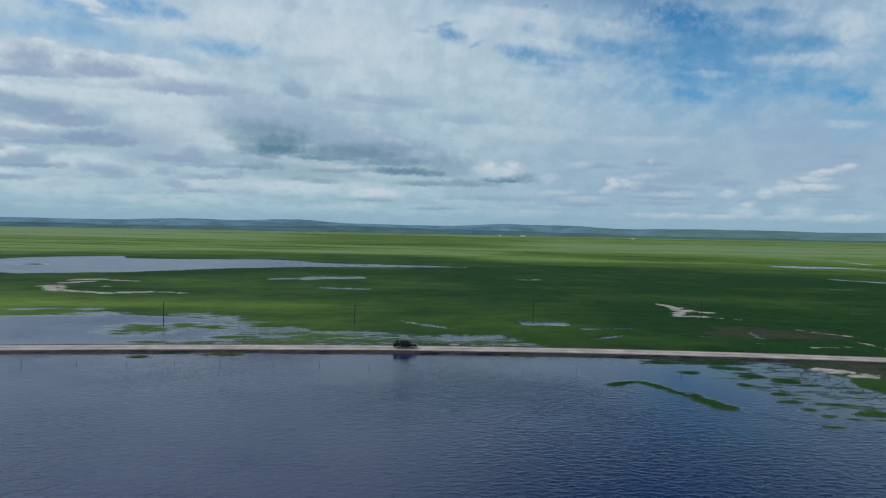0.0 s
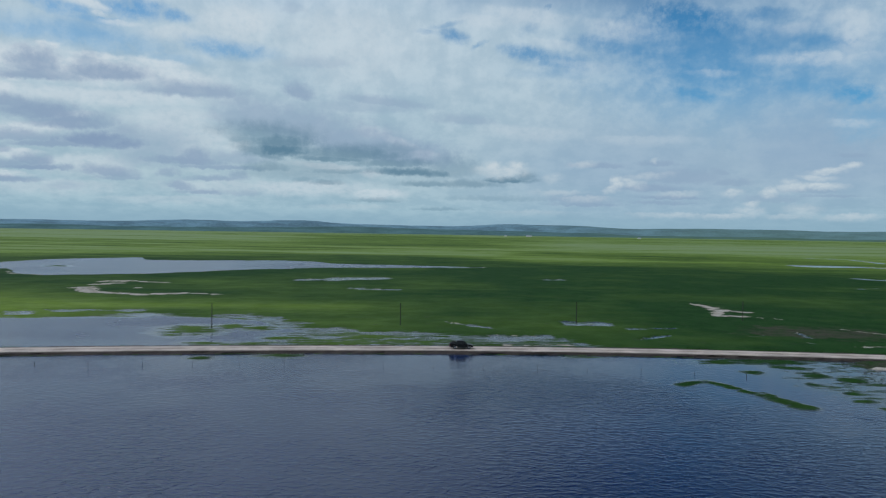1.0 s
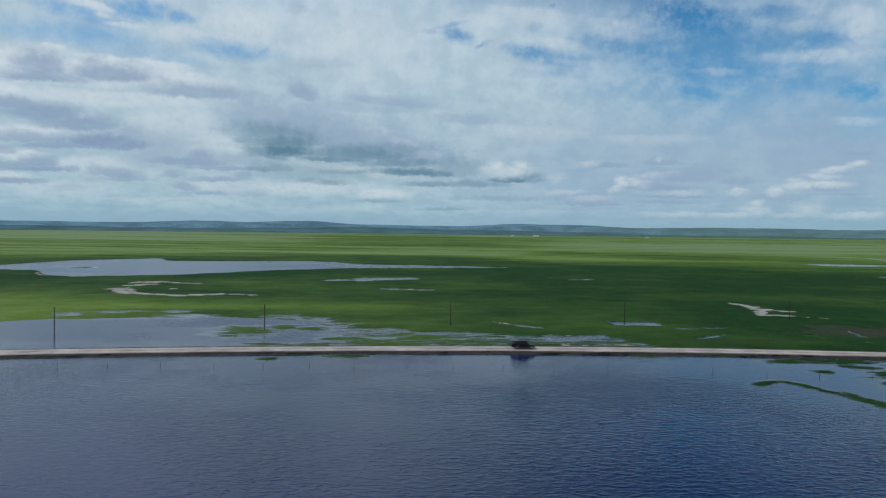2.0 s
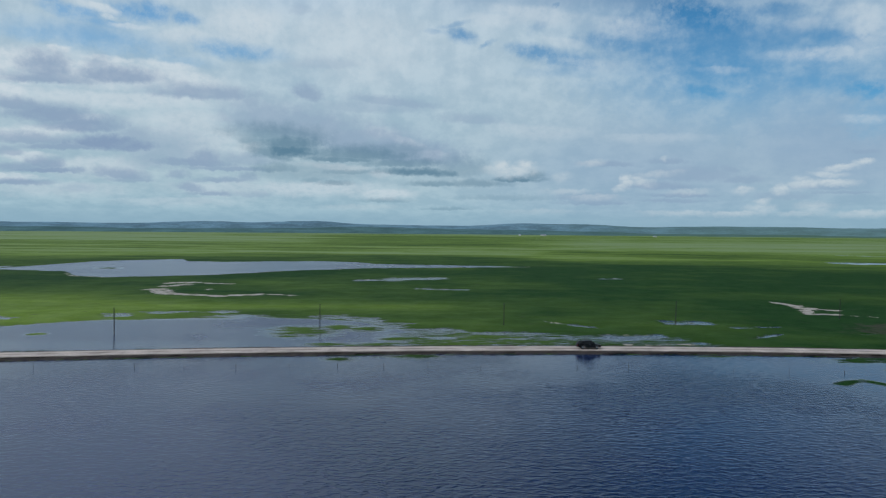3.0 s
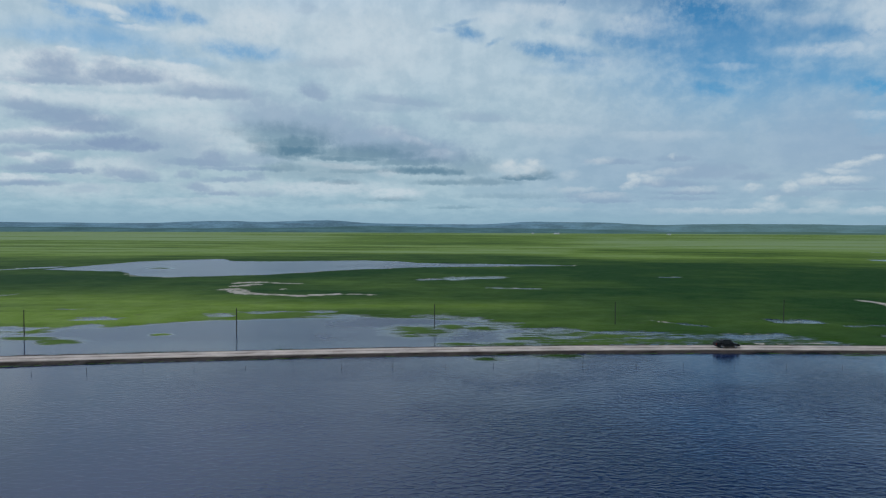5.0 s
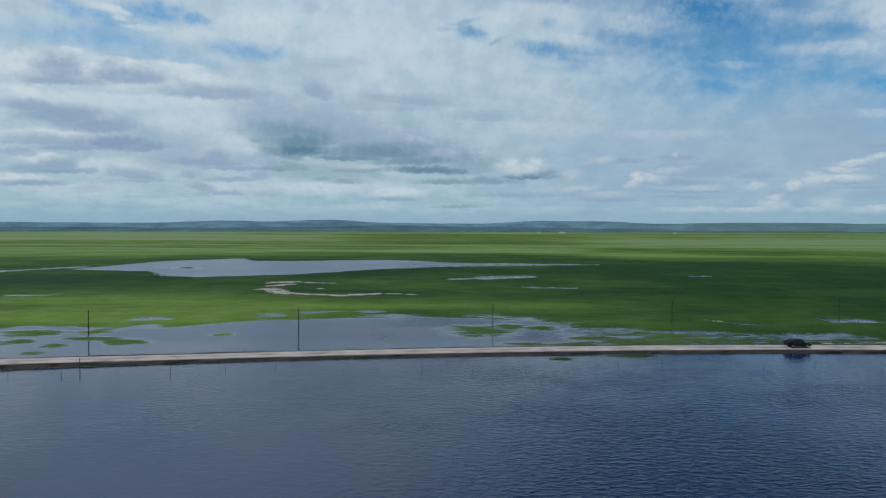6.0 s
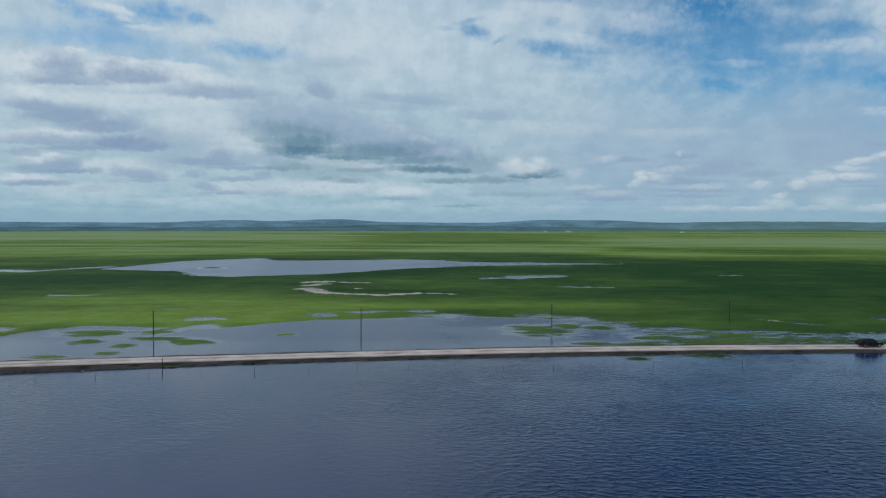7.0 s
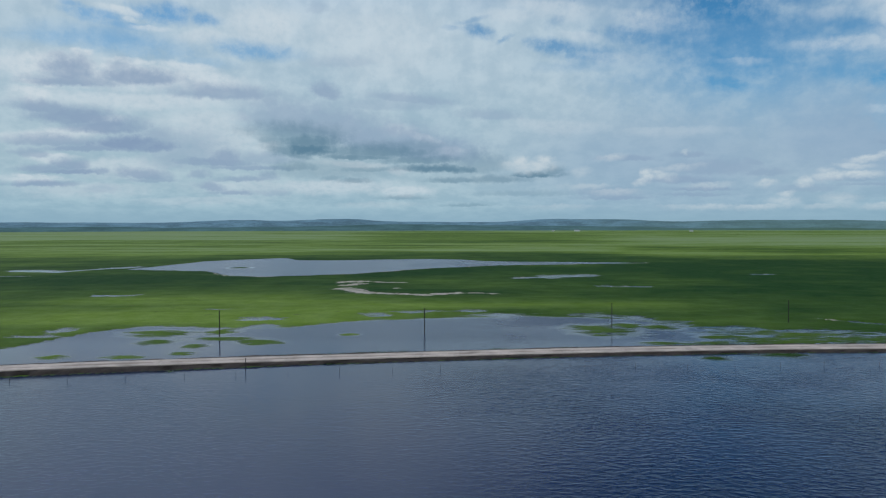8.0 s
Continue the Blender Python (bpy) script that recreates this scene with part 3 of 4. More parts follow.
ROAD_Z, ROAD_IN, ROAD_WIDE = 0.50, 1.2, 5.2
POOL_TOP = ((-175, 128), (-150, 136), (-144, 156), (-137, 167), (-124, 168), (-112, 163), (-100, 166), (-80, 179), (-44, 194), (-25, 188), (-8, 181), (1, 169), (12, 162), (45, 158), (70, 157), (78, 146))
LAKE_TOP = ((-258, 396), (-251, 450), (-246, 500), (-225, 525), (-197, 546), (-178, 511), (-141, 510), (-83, 530), (-50, 517), (-35, 494), (15, 484), (75, 469))
LAKE_BOT = ((-258, 396), (-244, 391), (-204, 382), (-179, 348), (-157, 338), (-135, 348), (-112, 359), (-85, 391), (-59, 418), (-16, 442), (46, 459), (75, 468))
MARSHES = ((-28, 190, 10, 4), (-66, 187, 22, 6), (44, 148, 38, 8), (24, 158, 24, 5))
# meadow under shallow water: place, half width, half depth, share of it wet
FLOODS = ((-17, 189, 9, 6, 0.55), (-8, 181, 10, 7, 0.62), (1, 174, 9, 7, 0.60), (-110, 180.5, 9, 5, 0.74), (-105, 167, 7, 4.5, 0.7), (-152, 160, 4, 6, 0.62), (-79, 190, 6, 5, 0.62),
          (-68, 196.5, 7, 4.5, 0.6), (-50, 198, 9, 5, 0.55), (-128, 202, 6, 2.5, 0.55), (-154, 150, 8, 3, 0.62), (14, 164, 10, 5, 0.55), (30, 160.5, 14, 4, 0.62))
ISLETS = ((-124, 155.4, 8, 4.4), (-122, 144, 4.2, 3.0), (-111.4, 139.3, 2.8, 2.6), (-110.7, 130.6, 2.4, 1.7), (-81, 155, 2.2, 1.6), (-193, 415, 5, 5.0), (-134.5, 127, 4.4, 3.2), (-121, 127, 4.8, 2.0), (-109.3, 149, 5.4, 2.2), (-113, 160, 4, 7), (-98.8, 144, 4, 3.4),
          (-20, 161.5, 7.5, 7.5), (-12, 169, 4, 4), (-4.5, 166.5, 5, 4), (-22, 154.5, 4, 2), (-10, 143.4, 6, 1.8), (0, 144.4, 6, 1.8), (14, 148, 9, 3), (28, 149.8, 11, 3.4), (39, 150, 9, 3.4), (6, 152, 5, 2.2), (24, 155, 10, 2.6))
WEEDS = ((97, 130, 6, 3.4), (107, 129.5, 9, 3.4), (107, 124.6, 5, 2.4), (109, 118.2, 3.2, 3.8), (98.8, 120, 3, 2.2), (8.7, 131.4, 5.2, 1.9), (-5.8, 127.6, 2.5, 1.5), (70, 133, 5, 1.2), (104, 110.4, 1.8, 1.2), (106.6, 104, 1.6, 1.4), (106, 99.3, 1.7, 1.2),
         (106.1, 94.8, 1.7, 1.0), (107.1, 91.5, 1.5, 0.8), (109.5, 90.2, 1.1, 0.6), (104.2, 86, 2.0, 0.8), (113, 114, 2.6, 3.0), (114.5, 92.4, 3.0, 1.6), (112, 98, 3, 1.3), (93.3, 95.0, 1.6, 1.3), (92.4, 102.4, 1.0, 2.2), (-108.7, 117.2, 1.6, 1.0), (-106.2, 114.8, 0.5, 0.5))
PUDDLES = (((-26, 330), (-10, 335), 2.6), ((-10, 335), (12.4, 348.7), 4.5), ((4, 284), (23, 280), 1.8), ((101, 351), (109, 353), 2.0), ((43, 182), (55, 171), 0.9), ((77, 181.5), (86.7, 182.5), 1.4), ((91, 173.4), (103.4, 174.7), 0.7),
           ((89.5, 156), (97, 161.7), 0.8), ((54, 158.6), (67.4, 158.6), 1.6), ((135, 171), (133, 161.7), 1.0), ((128.6, 153), (129, 153.4), 0.9), ((119, 163), (122, 163), 0.8), ((368, 564), (407, 560), 12), ((407, 560), (425, 523), 8), ((479, 756), (506, 724), 6), ((506, 724), (481, 631), 4), ((300, 398), (316, 375), 3),
           ((248, 318), (262, 324), 1.2), ((-312, 384), (-285, 374), 4.5), ((-285, 374), (-263, 420), 4), ((-189, 240.6), (-176, 242.7), 1.6), ((-294, 339), (-279, 339), 1.2), ((20, 177.6), (21.5, 177.6), 0.5))
SANDS = (((134, 236), (136, 226), 1.6), ((136, 226), (134, 214), 2.6), ((134, 214), (129, 206), 2.0), ((128, 203), (136, 201.7), 1.4), ((136, 201.7), (144, 196.2), 1.0), ((136, 219), (142, 213), 1.6),
         ((-107, 301), (-100, 304), 5.0), ((-100, 304), (-80, 298), 1.8), ((-101, 268), (-97, 262), 5.0), ((-97, 262), (-90, 252), 4.5), ((-90, 252), (-66, 243), 2.4), ((-66, 245), (-54, 251), 2.8), ((-49, 251), (-42, 248), 1.8), ((-104, 284), (-98, 292), 3.0), ((-81, 270), (-80.5, 270.5), 1.6),
         ((150, 177.5), (158, 165), 0.7), ((154, 155), (155, 146), 0.7), ((124.5, 123.3), (129.5, 118), 2.2), ((127, 122.4), (131, 119), 1.8), ((135.5, 147.7), (147, 148.6), 0.5), ((55, 146), (72, 147.4), 0.5))


def marsh_rim(x, y):
    """How far beyond the lake's marshy end a place lies."""
    return (x - np.interp(y, [-200, 60, 90, 104, 109, 122, 140], [190, 150, 130, 124, 121, 124, 125])) * 0.9


def height_and_cover(x, y):
    """Ground height, grass dryness mixed with painted sun and cloud shade, and mud and bare cover, from the plan of
    shores, pools and patches.
    """
    far = np.hypot(x, y)
    rag = 1.5 * value_noise(x, y, 14, 4, 0.6)
    wig = value_noise(x, y, 5, 3, 0.6, 3.3)
    # frayed along the wind, finer nearby
    fray = np.where(far > 300, value_noise(x * 0.28, y, 22, 4, 0.65, 4.4), value_noise(x * 0.28, y, 5, 4, 0.68, 4.4))
    d = shore(x) - y + 0.8 * wig * 0.35
    # foreground lake: in front of the causeway, closed by the marsh shore on one side
    rim = marsh_rim(x, y)
    lake = np.maximum(-d, rim + 2.5 * rag + 2.0 * wig)
    lake = np.maximum(lake, np.maximum(-(x + 420), -(y + 260)) + 12 * rag)
    # pool behind the causeway
    back = shore(x) + ROAD_IN + ROAD_WIDE + 2.8
    top = np.interp(x, [p[0] for p in POOL_TOP], [p[1] for p in POOL_TOP])
    marsh = np.zeros_like(x)
    for mx, my, mw, mh in MARSHES:
        i = round_about(x, y, (mx, my), (mx, my), 3.5 * max(mw, mh))
        marsh[i] = np.maximum(marsh[i], np.exp(-((x[i] - mx) / mw) ** 2 - ((y[i] - my) / mh) ** 2))
    pool = np.maximum(back - y + 0.7 * wig, np.maximum(y - top, x - 78)) + 1.2 * rag + 0.6 * wig
    marsh = marsh + 0.12 * rag * (marsh > 0.03)
    fringe = 3.0 + 7.0 * np.clip(marsh, 0, 1)
    flood = smooth(-pool, -fringe, fringe) * (y > back) * (1 - 0.56 * smooth(marsh, 0.18, 0.75))
    pool = np.where(y > back + 1, np.where(marsh > 0.22, np.maximum(pool, 0.3), pool + 1.8 * smooth(y - back, 1.0, 5.0)), pool)
    weedy = np.exp(-((rim + 7) / 15) ** 2) * smooth(y, 78, 92) * (lake < 1.5)
    flood = np.where(weedy > 0.12, np.maximum(flood, 1 - 0.40 * smooth(weedy, 0.12, 0.9)), flood)
    flood = np.where((lake < 1.5) & (lake > -2) & (rim > -10), np.maximum(flood * 0.9, 0.45), flood)
    lake = np.where((weedy > 0.12) & (y < shore(x) - 0.8), np.maximum(lake, 0.3), lake)
    water = np.minimum(lake, pool)
    # far lake
    lt = np.interp(x, [p[0] for p in LAKE_TOP], [p[1] for p in LAKE_TOP])
    lb = np.interp(x, [p[0] for p in LAKE_BOT], [p[1] for p in LAKE_BOT])
    water = np.minimum(water, np.maximum(np.maximum(lb - y, y - lt), np.maximum(-258 - x, x - 75)) * 0.6 + 2.0 * rag)
    for p0, p1, r in PUDDLES:
        i = round_about(x, y, p0, p1, 6 * r)
        torn, share = (2.0, 0.64) if r < 1.5 else (1.6, 0.72)
        flood[i] = np.maximum(flood[i], share * smooth(-chain(x[i], y[i], (p0, p1), 1.1 * r, 1.5) - torn * r * fray[i], -1.1 * r, 0.7 * r))
    for mx, my, mw, mh, share in FLOODS:
        i = round_about(x, y, (mx, my), (mx, my), 2.4 * max(mw, mh))
        flood[i] = np.maximum(flood[i], share * smooth(1.2 - np.hypot((x[i] - mx) / mw, (y[i] - my) / mh) + 0.75 * fray[i], 0, 0.7) * (y[i] > back[i]))
    land = water > 0
    reach = np.full_like(x, 9.0)
    for px, py, w, h in ISLETS + WEEDS:
        i = round_about(x, y, (px, py), (px, py), 2.4 * max(w, h))
        q = np.hypot((x[i] - px) / w, (y[i] - py) / h) + 0.62 * fray[i]
        water[i] = np.maximum(water[i], (1.65 - q) * h)
        reach[i] = np.minimum(reach[i], q)
    strip = chain(x, y, ((81, 109.3), (83.5, 111.3), (86.3, 112.3), (88.5, 108.7), (90.1, 104.1), (92.2, 100.3), (93.5, 97.4), (94.3, 95.3)), 0.75) + 0.45 * wig - 0.9 * smooth(110 - y, 3, 13)
    water = np.maximum(water, 0.9 - strip)
    reach = np.minimum(reach, 0.85 + 0.8 * strip)
    islet = smooth(1.2 - reach, 0, 0.3)
    # tufts stand dense in the middle of an islet and drown towards its edge
    drowned = np.interp(reach, [0.1, 0.6, 1.0, 1.3, 1.65], [0.14, 0.32, 0.54, 0.76, 0.98])
    flood = np.where(reach < 1.65, np.minimum(np.where(land, flood, 1.0), drowned), flood)
    dryland = smooth(0.55 - flood, 0, 0.5)
    low = 0.006 + (0.01 + 0.25 * np.tanh(water / 5)) * dryland
    z = np.where(water > 0, low + 0.08 * np.clip(water, 0, 3) / 3 * (1 + wig * 0.4) * dryland, np.maximum(0.02 * water, -0.4) * smooth(-lake, 6, 30) - 0.006)
    z = z + np.where(far > 1500, ((np.maximum(far, 1500) - 1500) / 3400) ** 2 * 14, 0)
    z = z + np.where(far > 700, value_noise(x, y, 500, 3, 0.5, 5.5) * np.minimum((far - 700) / 900, 1.0) * 0.5 + np.minimum((far - 700) / 300, 1.0) * 0.6, 0)
    # cover
    bare = np.zeros_like(x)
    for p0, p1, r in SANDS:
        i = round_about(x, y, p0, p1, 4 * r + 4)
        bare[i] = np.maximum(bare[i], (0.70 if r > 1.3 else 0.52) * smooth(-chain(x[i], y[i], (p0, p1), r), -1.6 - 0.7 * r, 0.8 * r))
    for p0, p1, r in PUDDLES:
        i = round_about(x, y, p0, p1, 4 * r)
        bare[i] = np.maximum(bare[i], 0.50 * smooth(-chain(x[i], y[i], (p0, p1), 1.3 * r), -1.2 * r, r))
    mud = smooth(0.9 - water + 0.5 * wig, 0, 1.0) * 0.35 * (1 - flood)
    heath = np.exp(-(((x - 142) / 22) ** 2 + ((y - 168) / 16) ** 2)) + np.exp(-(((x - 137) / 22) ** 2 + ((y - 122) / 12) ** 2)) * 1.2
    mud = np.maximum(mud, smooth(heath + 0.25 * rag, 0.3, 0.9) * 0.68)
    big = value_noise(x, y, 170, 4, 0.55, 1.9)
    dry_lit = 0.19 + 0.16 * big
    # sunlit meadow to the west, cloud shade to the east, painted as grass tone
    dry_lit = dry_lit + 0.75 * np.exp(-(((x + 140) / 75) ** 2 + ((y - 195) / 55) ** 2)) + 0.30 * np.exp(-(((x + 25) / 70) ** 2 + ((y - 208) / 32) ** 2))
    dry_lit = dry_lit - 0.34 * np.exp(-(((x - 185) / 190) ** 2 + ((y - 320) / 180) ** 2))
    dry_lit = dry_lit + 0.16 * smooth(far, 330, 560)
    # bands of sun and cloud shade put into the outer plain's grass tone, unlike in west, middle and east
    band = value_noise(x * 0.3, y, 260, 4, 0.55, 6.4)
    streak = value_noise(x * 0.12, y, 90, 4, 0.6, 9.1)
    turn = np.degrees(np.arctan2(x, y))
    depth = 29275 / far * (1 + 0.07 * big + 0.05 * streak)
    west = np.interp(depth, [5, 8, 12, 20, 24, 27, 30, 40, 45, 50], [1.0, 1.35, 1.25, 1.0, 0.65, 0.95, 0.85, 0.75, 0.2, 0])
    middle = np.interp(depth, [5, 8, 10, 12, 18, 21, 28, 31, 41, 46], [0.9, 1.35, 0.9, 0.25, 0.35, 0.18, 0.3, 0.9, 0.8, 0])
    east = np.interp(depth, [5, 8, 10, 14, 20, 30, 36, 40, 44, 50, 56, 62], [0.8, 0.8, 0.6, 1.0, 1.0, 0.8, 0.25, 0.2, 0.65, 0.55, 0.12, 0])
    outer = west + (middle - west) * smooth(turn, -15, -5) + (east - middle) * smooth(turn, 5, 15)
    dry_lit = dry_lit + outer * (0.80 + 0.55 * band + 0.8 * streak) - 0.12 * smooth(depth, 40, 50) * smooth(100 - depth, 0, 30)
    dry_lit = dry_lit + np.where(y < shore(x), -0.10, 0.08) * islet
    # a pale salty margin on the far lake's shore
    rimmed = np.maximum(np.maximum(lb - y, y - lt), np.maximum(-258 - x, x - 75)) * 0.6 + 2.0 * rag
    bare = np.maximum(bare, 0.62 * smooth(2.6 - np.abs(rimmed - 1.0), 0, 2.2) * (y < 470) * (x > -190))
    return z, np.clip(dry_lit, 0, 1.8), mud, bare, flood


def build_ground():
    # rings about the middle of the flight, their cells growing with distance; finer ahead than behind
    ahead = np.arange(-64, 64.01, 0.2)
    behind = np.linspace(64, 296, 60)[1:-1]
    ang = np.radians(np.concatenate((ahead, behind)))
    rad = np.concatenate((np.linspace(1, 70, 24)[:-1], 70 * 1.0049 ** np.arange(0, 870)))
    rad = rad[rad < 4900]
    rr, aa = np.meshgrid(rad, ang, indexing="ij")
    x, y = (rr * np.sin(aa)).ravel(), (rr * np.cos(aa)).ravel()
    z, dry_lit, mud, bare, flood = height_and_cover(x, y)
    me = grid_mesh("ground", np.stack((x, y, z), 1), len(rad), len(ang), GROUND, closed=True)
    for name, values in (("dry_lit", dry_lit), ("mud", mud), ("bare", bare), ("flood", flood)):
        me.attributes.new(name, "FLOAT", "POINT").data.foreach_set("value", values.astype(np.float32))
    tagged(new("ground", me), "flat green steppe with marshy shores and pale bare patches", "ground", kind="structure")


def build_water():
    rad, ang = np.concatenate(([1.0], np.geomspace(30, 1400, 40))), np.radians(np.arange(0, 360, 5))
    rr, aa = np.meshgrid(rad, ang, indexing="ij")
    pts = np.stack(((rr * np.sin(aa)).ravel(), (rr * np.cos(aa)).ravel(), np.zeros(rr.size)), 1)
    tagged(new("water", grid_mesh("water", pts, len(rad), len(ang), WATER, closed=True)), "dark blue rippled lake and marsh water", "water", kind="structure")


def sweep(name, xs, profile, mat):
    """A strip along the causeway: profile gives (offset beyond the waterline, height) for arrays of x."""
    cols = [profile(k, xs) for k in range(profile.count)]
    pts = np.stack([np.stack((xs, shore(xs) + o, h), 1) for o, h in cols], 1).reshape(-1, 3)
    return grid_mesh(name, pts, len(xs), len(cols), mat)


def build_causeway():
    xs = np.concatenate((np.arange(-900, -170, 12), np.arange(-170, 175, 0.5), np.arange(175, 900, 12))).astype(float)
    n = lambda s, k: value_noise(xs, np.full_like(xs, k * 9.7), s, 3, 0.6, k)
    higher = 0.28 * smooth(-xs, 70, 130)

    def bank(k, x):
        offs = (-0.9, -0.1, 0.40, 0.85, 1.2, 6.6, 7.2, 8.2, 9.4)
        zs = (-0.5, 0.02, 0.24, 0.40, ROAD_Z - 0.05, ROAD_Z - 0.05, 0.46, 0.34, 0.05)
        o = offs[k] + (0.60 * n(2.2, k + 1) + 0.40 * n(9, k + 2) if k not in (4, 5) else 0)
        return o, zs[k] + higher * (zs[k] > 0.2) + (0.06 * n(2.2, k + 4) if 0 < k < 4 or k > 5 else 0)
    bank.count = 9

    def top(k, x):
        offs = (1.1, 1.7, 2.4, 3.8, 5.1, 5.8, 6.4, 6.7)
        zs = (-0.06, 0.0, -0.02, 0.05, -0.02, 0.0, 0.0, -0.06)
        o = offs[k] + (0.22 * n(5, k + 6) if k in (0, 7) else 0)
        return o, ROAD_Z + 0.02 + higher + zs[k] + 0.015 * n(4, k)
    top.count = 8
    tagged(new("embankment", sweep("embankment", xs, bank, BANK)), "dark earth embankment carrying the gravel road", "embankment", kind="structure")
    surface = sweep("road", xs, top, DIRT)
    surface.attributes.new("track", "FLOAT", "POINT").data.foreach_set("value", np.tile(np.array([0.0, 0.55, 1.0, 0.35, 1.0, 0.9, 0.3, 0.0], np.float32), len(xs)))
    tagged(new("road", surface), "pale dirt causeway road between two waters", "road", kind="structure")


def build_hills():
    for name, dist, mat, peak, lab in (("hills", 4680, HILLS, 1.0, "long low hills on the horizon, blue-green with painted haze"), ("foothills", 4200, FOOTHILLS, 0.5, "dark low rise before the hills, haze in its colour")):
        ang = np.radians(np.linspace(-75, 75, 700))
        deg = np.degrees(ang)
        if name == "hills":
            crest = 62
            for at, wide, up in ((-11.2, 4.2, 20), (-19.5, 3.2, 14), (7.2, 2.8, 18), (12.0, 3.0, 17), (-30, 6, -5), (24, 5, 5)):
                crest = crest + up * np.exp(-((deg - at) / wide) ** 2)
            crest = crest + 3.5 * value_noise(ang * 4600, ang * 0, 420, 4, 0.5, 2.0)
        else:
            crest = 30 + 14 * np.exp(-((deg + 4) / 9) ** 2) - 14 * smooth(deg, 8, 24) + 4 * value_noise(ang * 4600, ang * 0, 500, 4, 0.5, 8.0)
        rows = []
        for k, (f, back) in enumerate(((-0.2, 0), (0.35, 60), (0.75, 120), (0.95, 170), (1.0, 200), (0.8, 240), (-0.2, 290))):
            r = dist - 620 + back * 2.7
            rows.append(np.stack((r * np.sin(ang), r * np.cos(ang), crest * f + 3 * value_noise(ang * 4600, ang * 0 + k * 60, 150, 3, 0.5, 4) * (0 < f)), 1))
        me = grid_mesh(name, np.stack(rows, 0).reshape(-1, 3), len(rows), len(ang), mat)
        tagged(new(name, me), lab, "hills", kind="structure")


build_ground()
build_water()
build_causeway()
build_hills()


# ---- poles along the far side of the causeway ----
def tube(bm, p0, p1, r0, r1, seg=10):
    p0, p1 = Vector(p0), Vector(p1)
    turn = (p1 - p0).to_track_quat("Z", "Y").to_matrix().to_4x4()
    bmesh.ops.create_cone(bm, cap_ends=True, segments=seg, radius1=r0, radius2=r1, depth=(p1 - p0).length, matrix=Matrix.Translation((p0 + p1) / 2) @ turn)


def box(bm, x0, x1, y0, y1, z0, z1, bevel=0.0):
    g = bmesh.ops.create_cube(bm, size=1, matrix=Matrix.Translation(((x0 + x1) / 2, (y0 + y1) / 2, (z0 + z1) / 2)) @ Matrix.Diagonal((x1 - x0, y1 - y0, z1 - z0, 1)))
    if bevel:
        bmesh.ops.bevel(bm, geom=list({e for v in g["verts"] for e in v.link_edges}), offset=bevel, segments=2, affect="EDGES")


def utility_pole():
    pole = new("utility_pole")
    tagged(pole, "dark weathered timber utility pole standing in shallow water", "utility pole", "poles along the causeway")
    bm = bmesh.new()
    tube(bm, (0, 0, -1.0), (0, 0, 6.25), 0.125, 0.095, 12)
    part("shaft", bm, TIMBER, pole)
    return pole


first = utility_pole()
POLES = ((-110.2, 150.5), (-63.2, 155.8), (-16.6, 166.6), (30.6, 173.3), (79.2, 182.2), (130.3, 191.2), (180.7, 200.6))
first.matrix_basis = pose(*POLES[0], 0)
for px, py in POLES[1:]:
    copy_thing(first, pose(px, py, 0, 0, 0, px))


# ---- fence line standing in the lake ----
FENCE_X = [-129.0, -120.0, -110.8, -101.5, -93.0, -84.3, -75.8, -67.0, -58.2, -49.5, -41.0, -32.2, -23.2, -14.0, -5.0, 3.2, 11.7, 21.0, 30.0, 39.2, 48.3, 58.0, 67.2, 77.0, 86.2, 95.3, 104.4]


def fence_line(x):
    return np.interp(x, [-130, -93, -58, -23, 12, 40, 70, 105], [106.0, 110.6, 116.8, 119.2, 121.4, 120.8, 119.4, 115.4])


fence = tagged(new("fence"), "line of thin dark timber fence posts standing in the lake", "fence")
rng = random.Random(5)
for fx in FENCE_X:
    bm = bmesh.new()
    tall = rng.uniform(0.5, 0.85) + (0.25 if abs(fx - 11.7) < 0.5 else 0)
    r = rng.uniform(0.03, 0.045)
    lean = Vector((rng.uniform(-0.06, 0.06), rng.uniform(-0.06, 0.06), 0))
    base = Vector((fx + rng.uniform(-0.25, 0.25), float(fence_line(fx)), 0))
    tube(bm, base + Vector((0, 0, -0.9)), base + lean * tall + Vector((0, 0, tall)), r * 1.15, r, 7)
    part("post", bm, TIMBER, fence)

marker = tagged(new("marker_post"), "tall thin dark post at the foot of the embankment", "post")
bm = bmesh.new()
tube(bm, (0, 0, -1.2), (0.02, 0, 2.0), 0.08, 0.06, 8)
part("shaft", bm, TIMBER, marker)
marker.matrix_basis = pose(-93.2, 116.6, 0)


# ---- car on the causeway ----
PAINT = material("black_car_paint", (0.006, 0.007, 0.007), 0.38, vary=0.15, scale=2, spec=0.3)
GLASS = material("dark_tinted_glass", (0.006, 0.007, 0.008), 0.12, vary=0.1, scale=2, spec=0.3)
RUBBER = material("tyre_rubber", (0.02, 0.02, 0.02), 0.9, vary=0.2, scale=8)
ALLOY = material("dull_alloy", (0.30, 0.30, 0.31), 0.4, metal=0.9, vary=0.15, scale=8)
PLASTIC = material("black_plastic", (0.010, 0.010, 0.011), 0.6, vary=0.15, scale=6)
LAMP = material("clear_lamp_lens", (0.55, 0.56, 0.58), 0.12, vary=0.1, scale=10)
RED_LENS = material("red_lamp_lens", (0.25, 0.015, 0.012), 0.15, vary=0.1, scale=10)


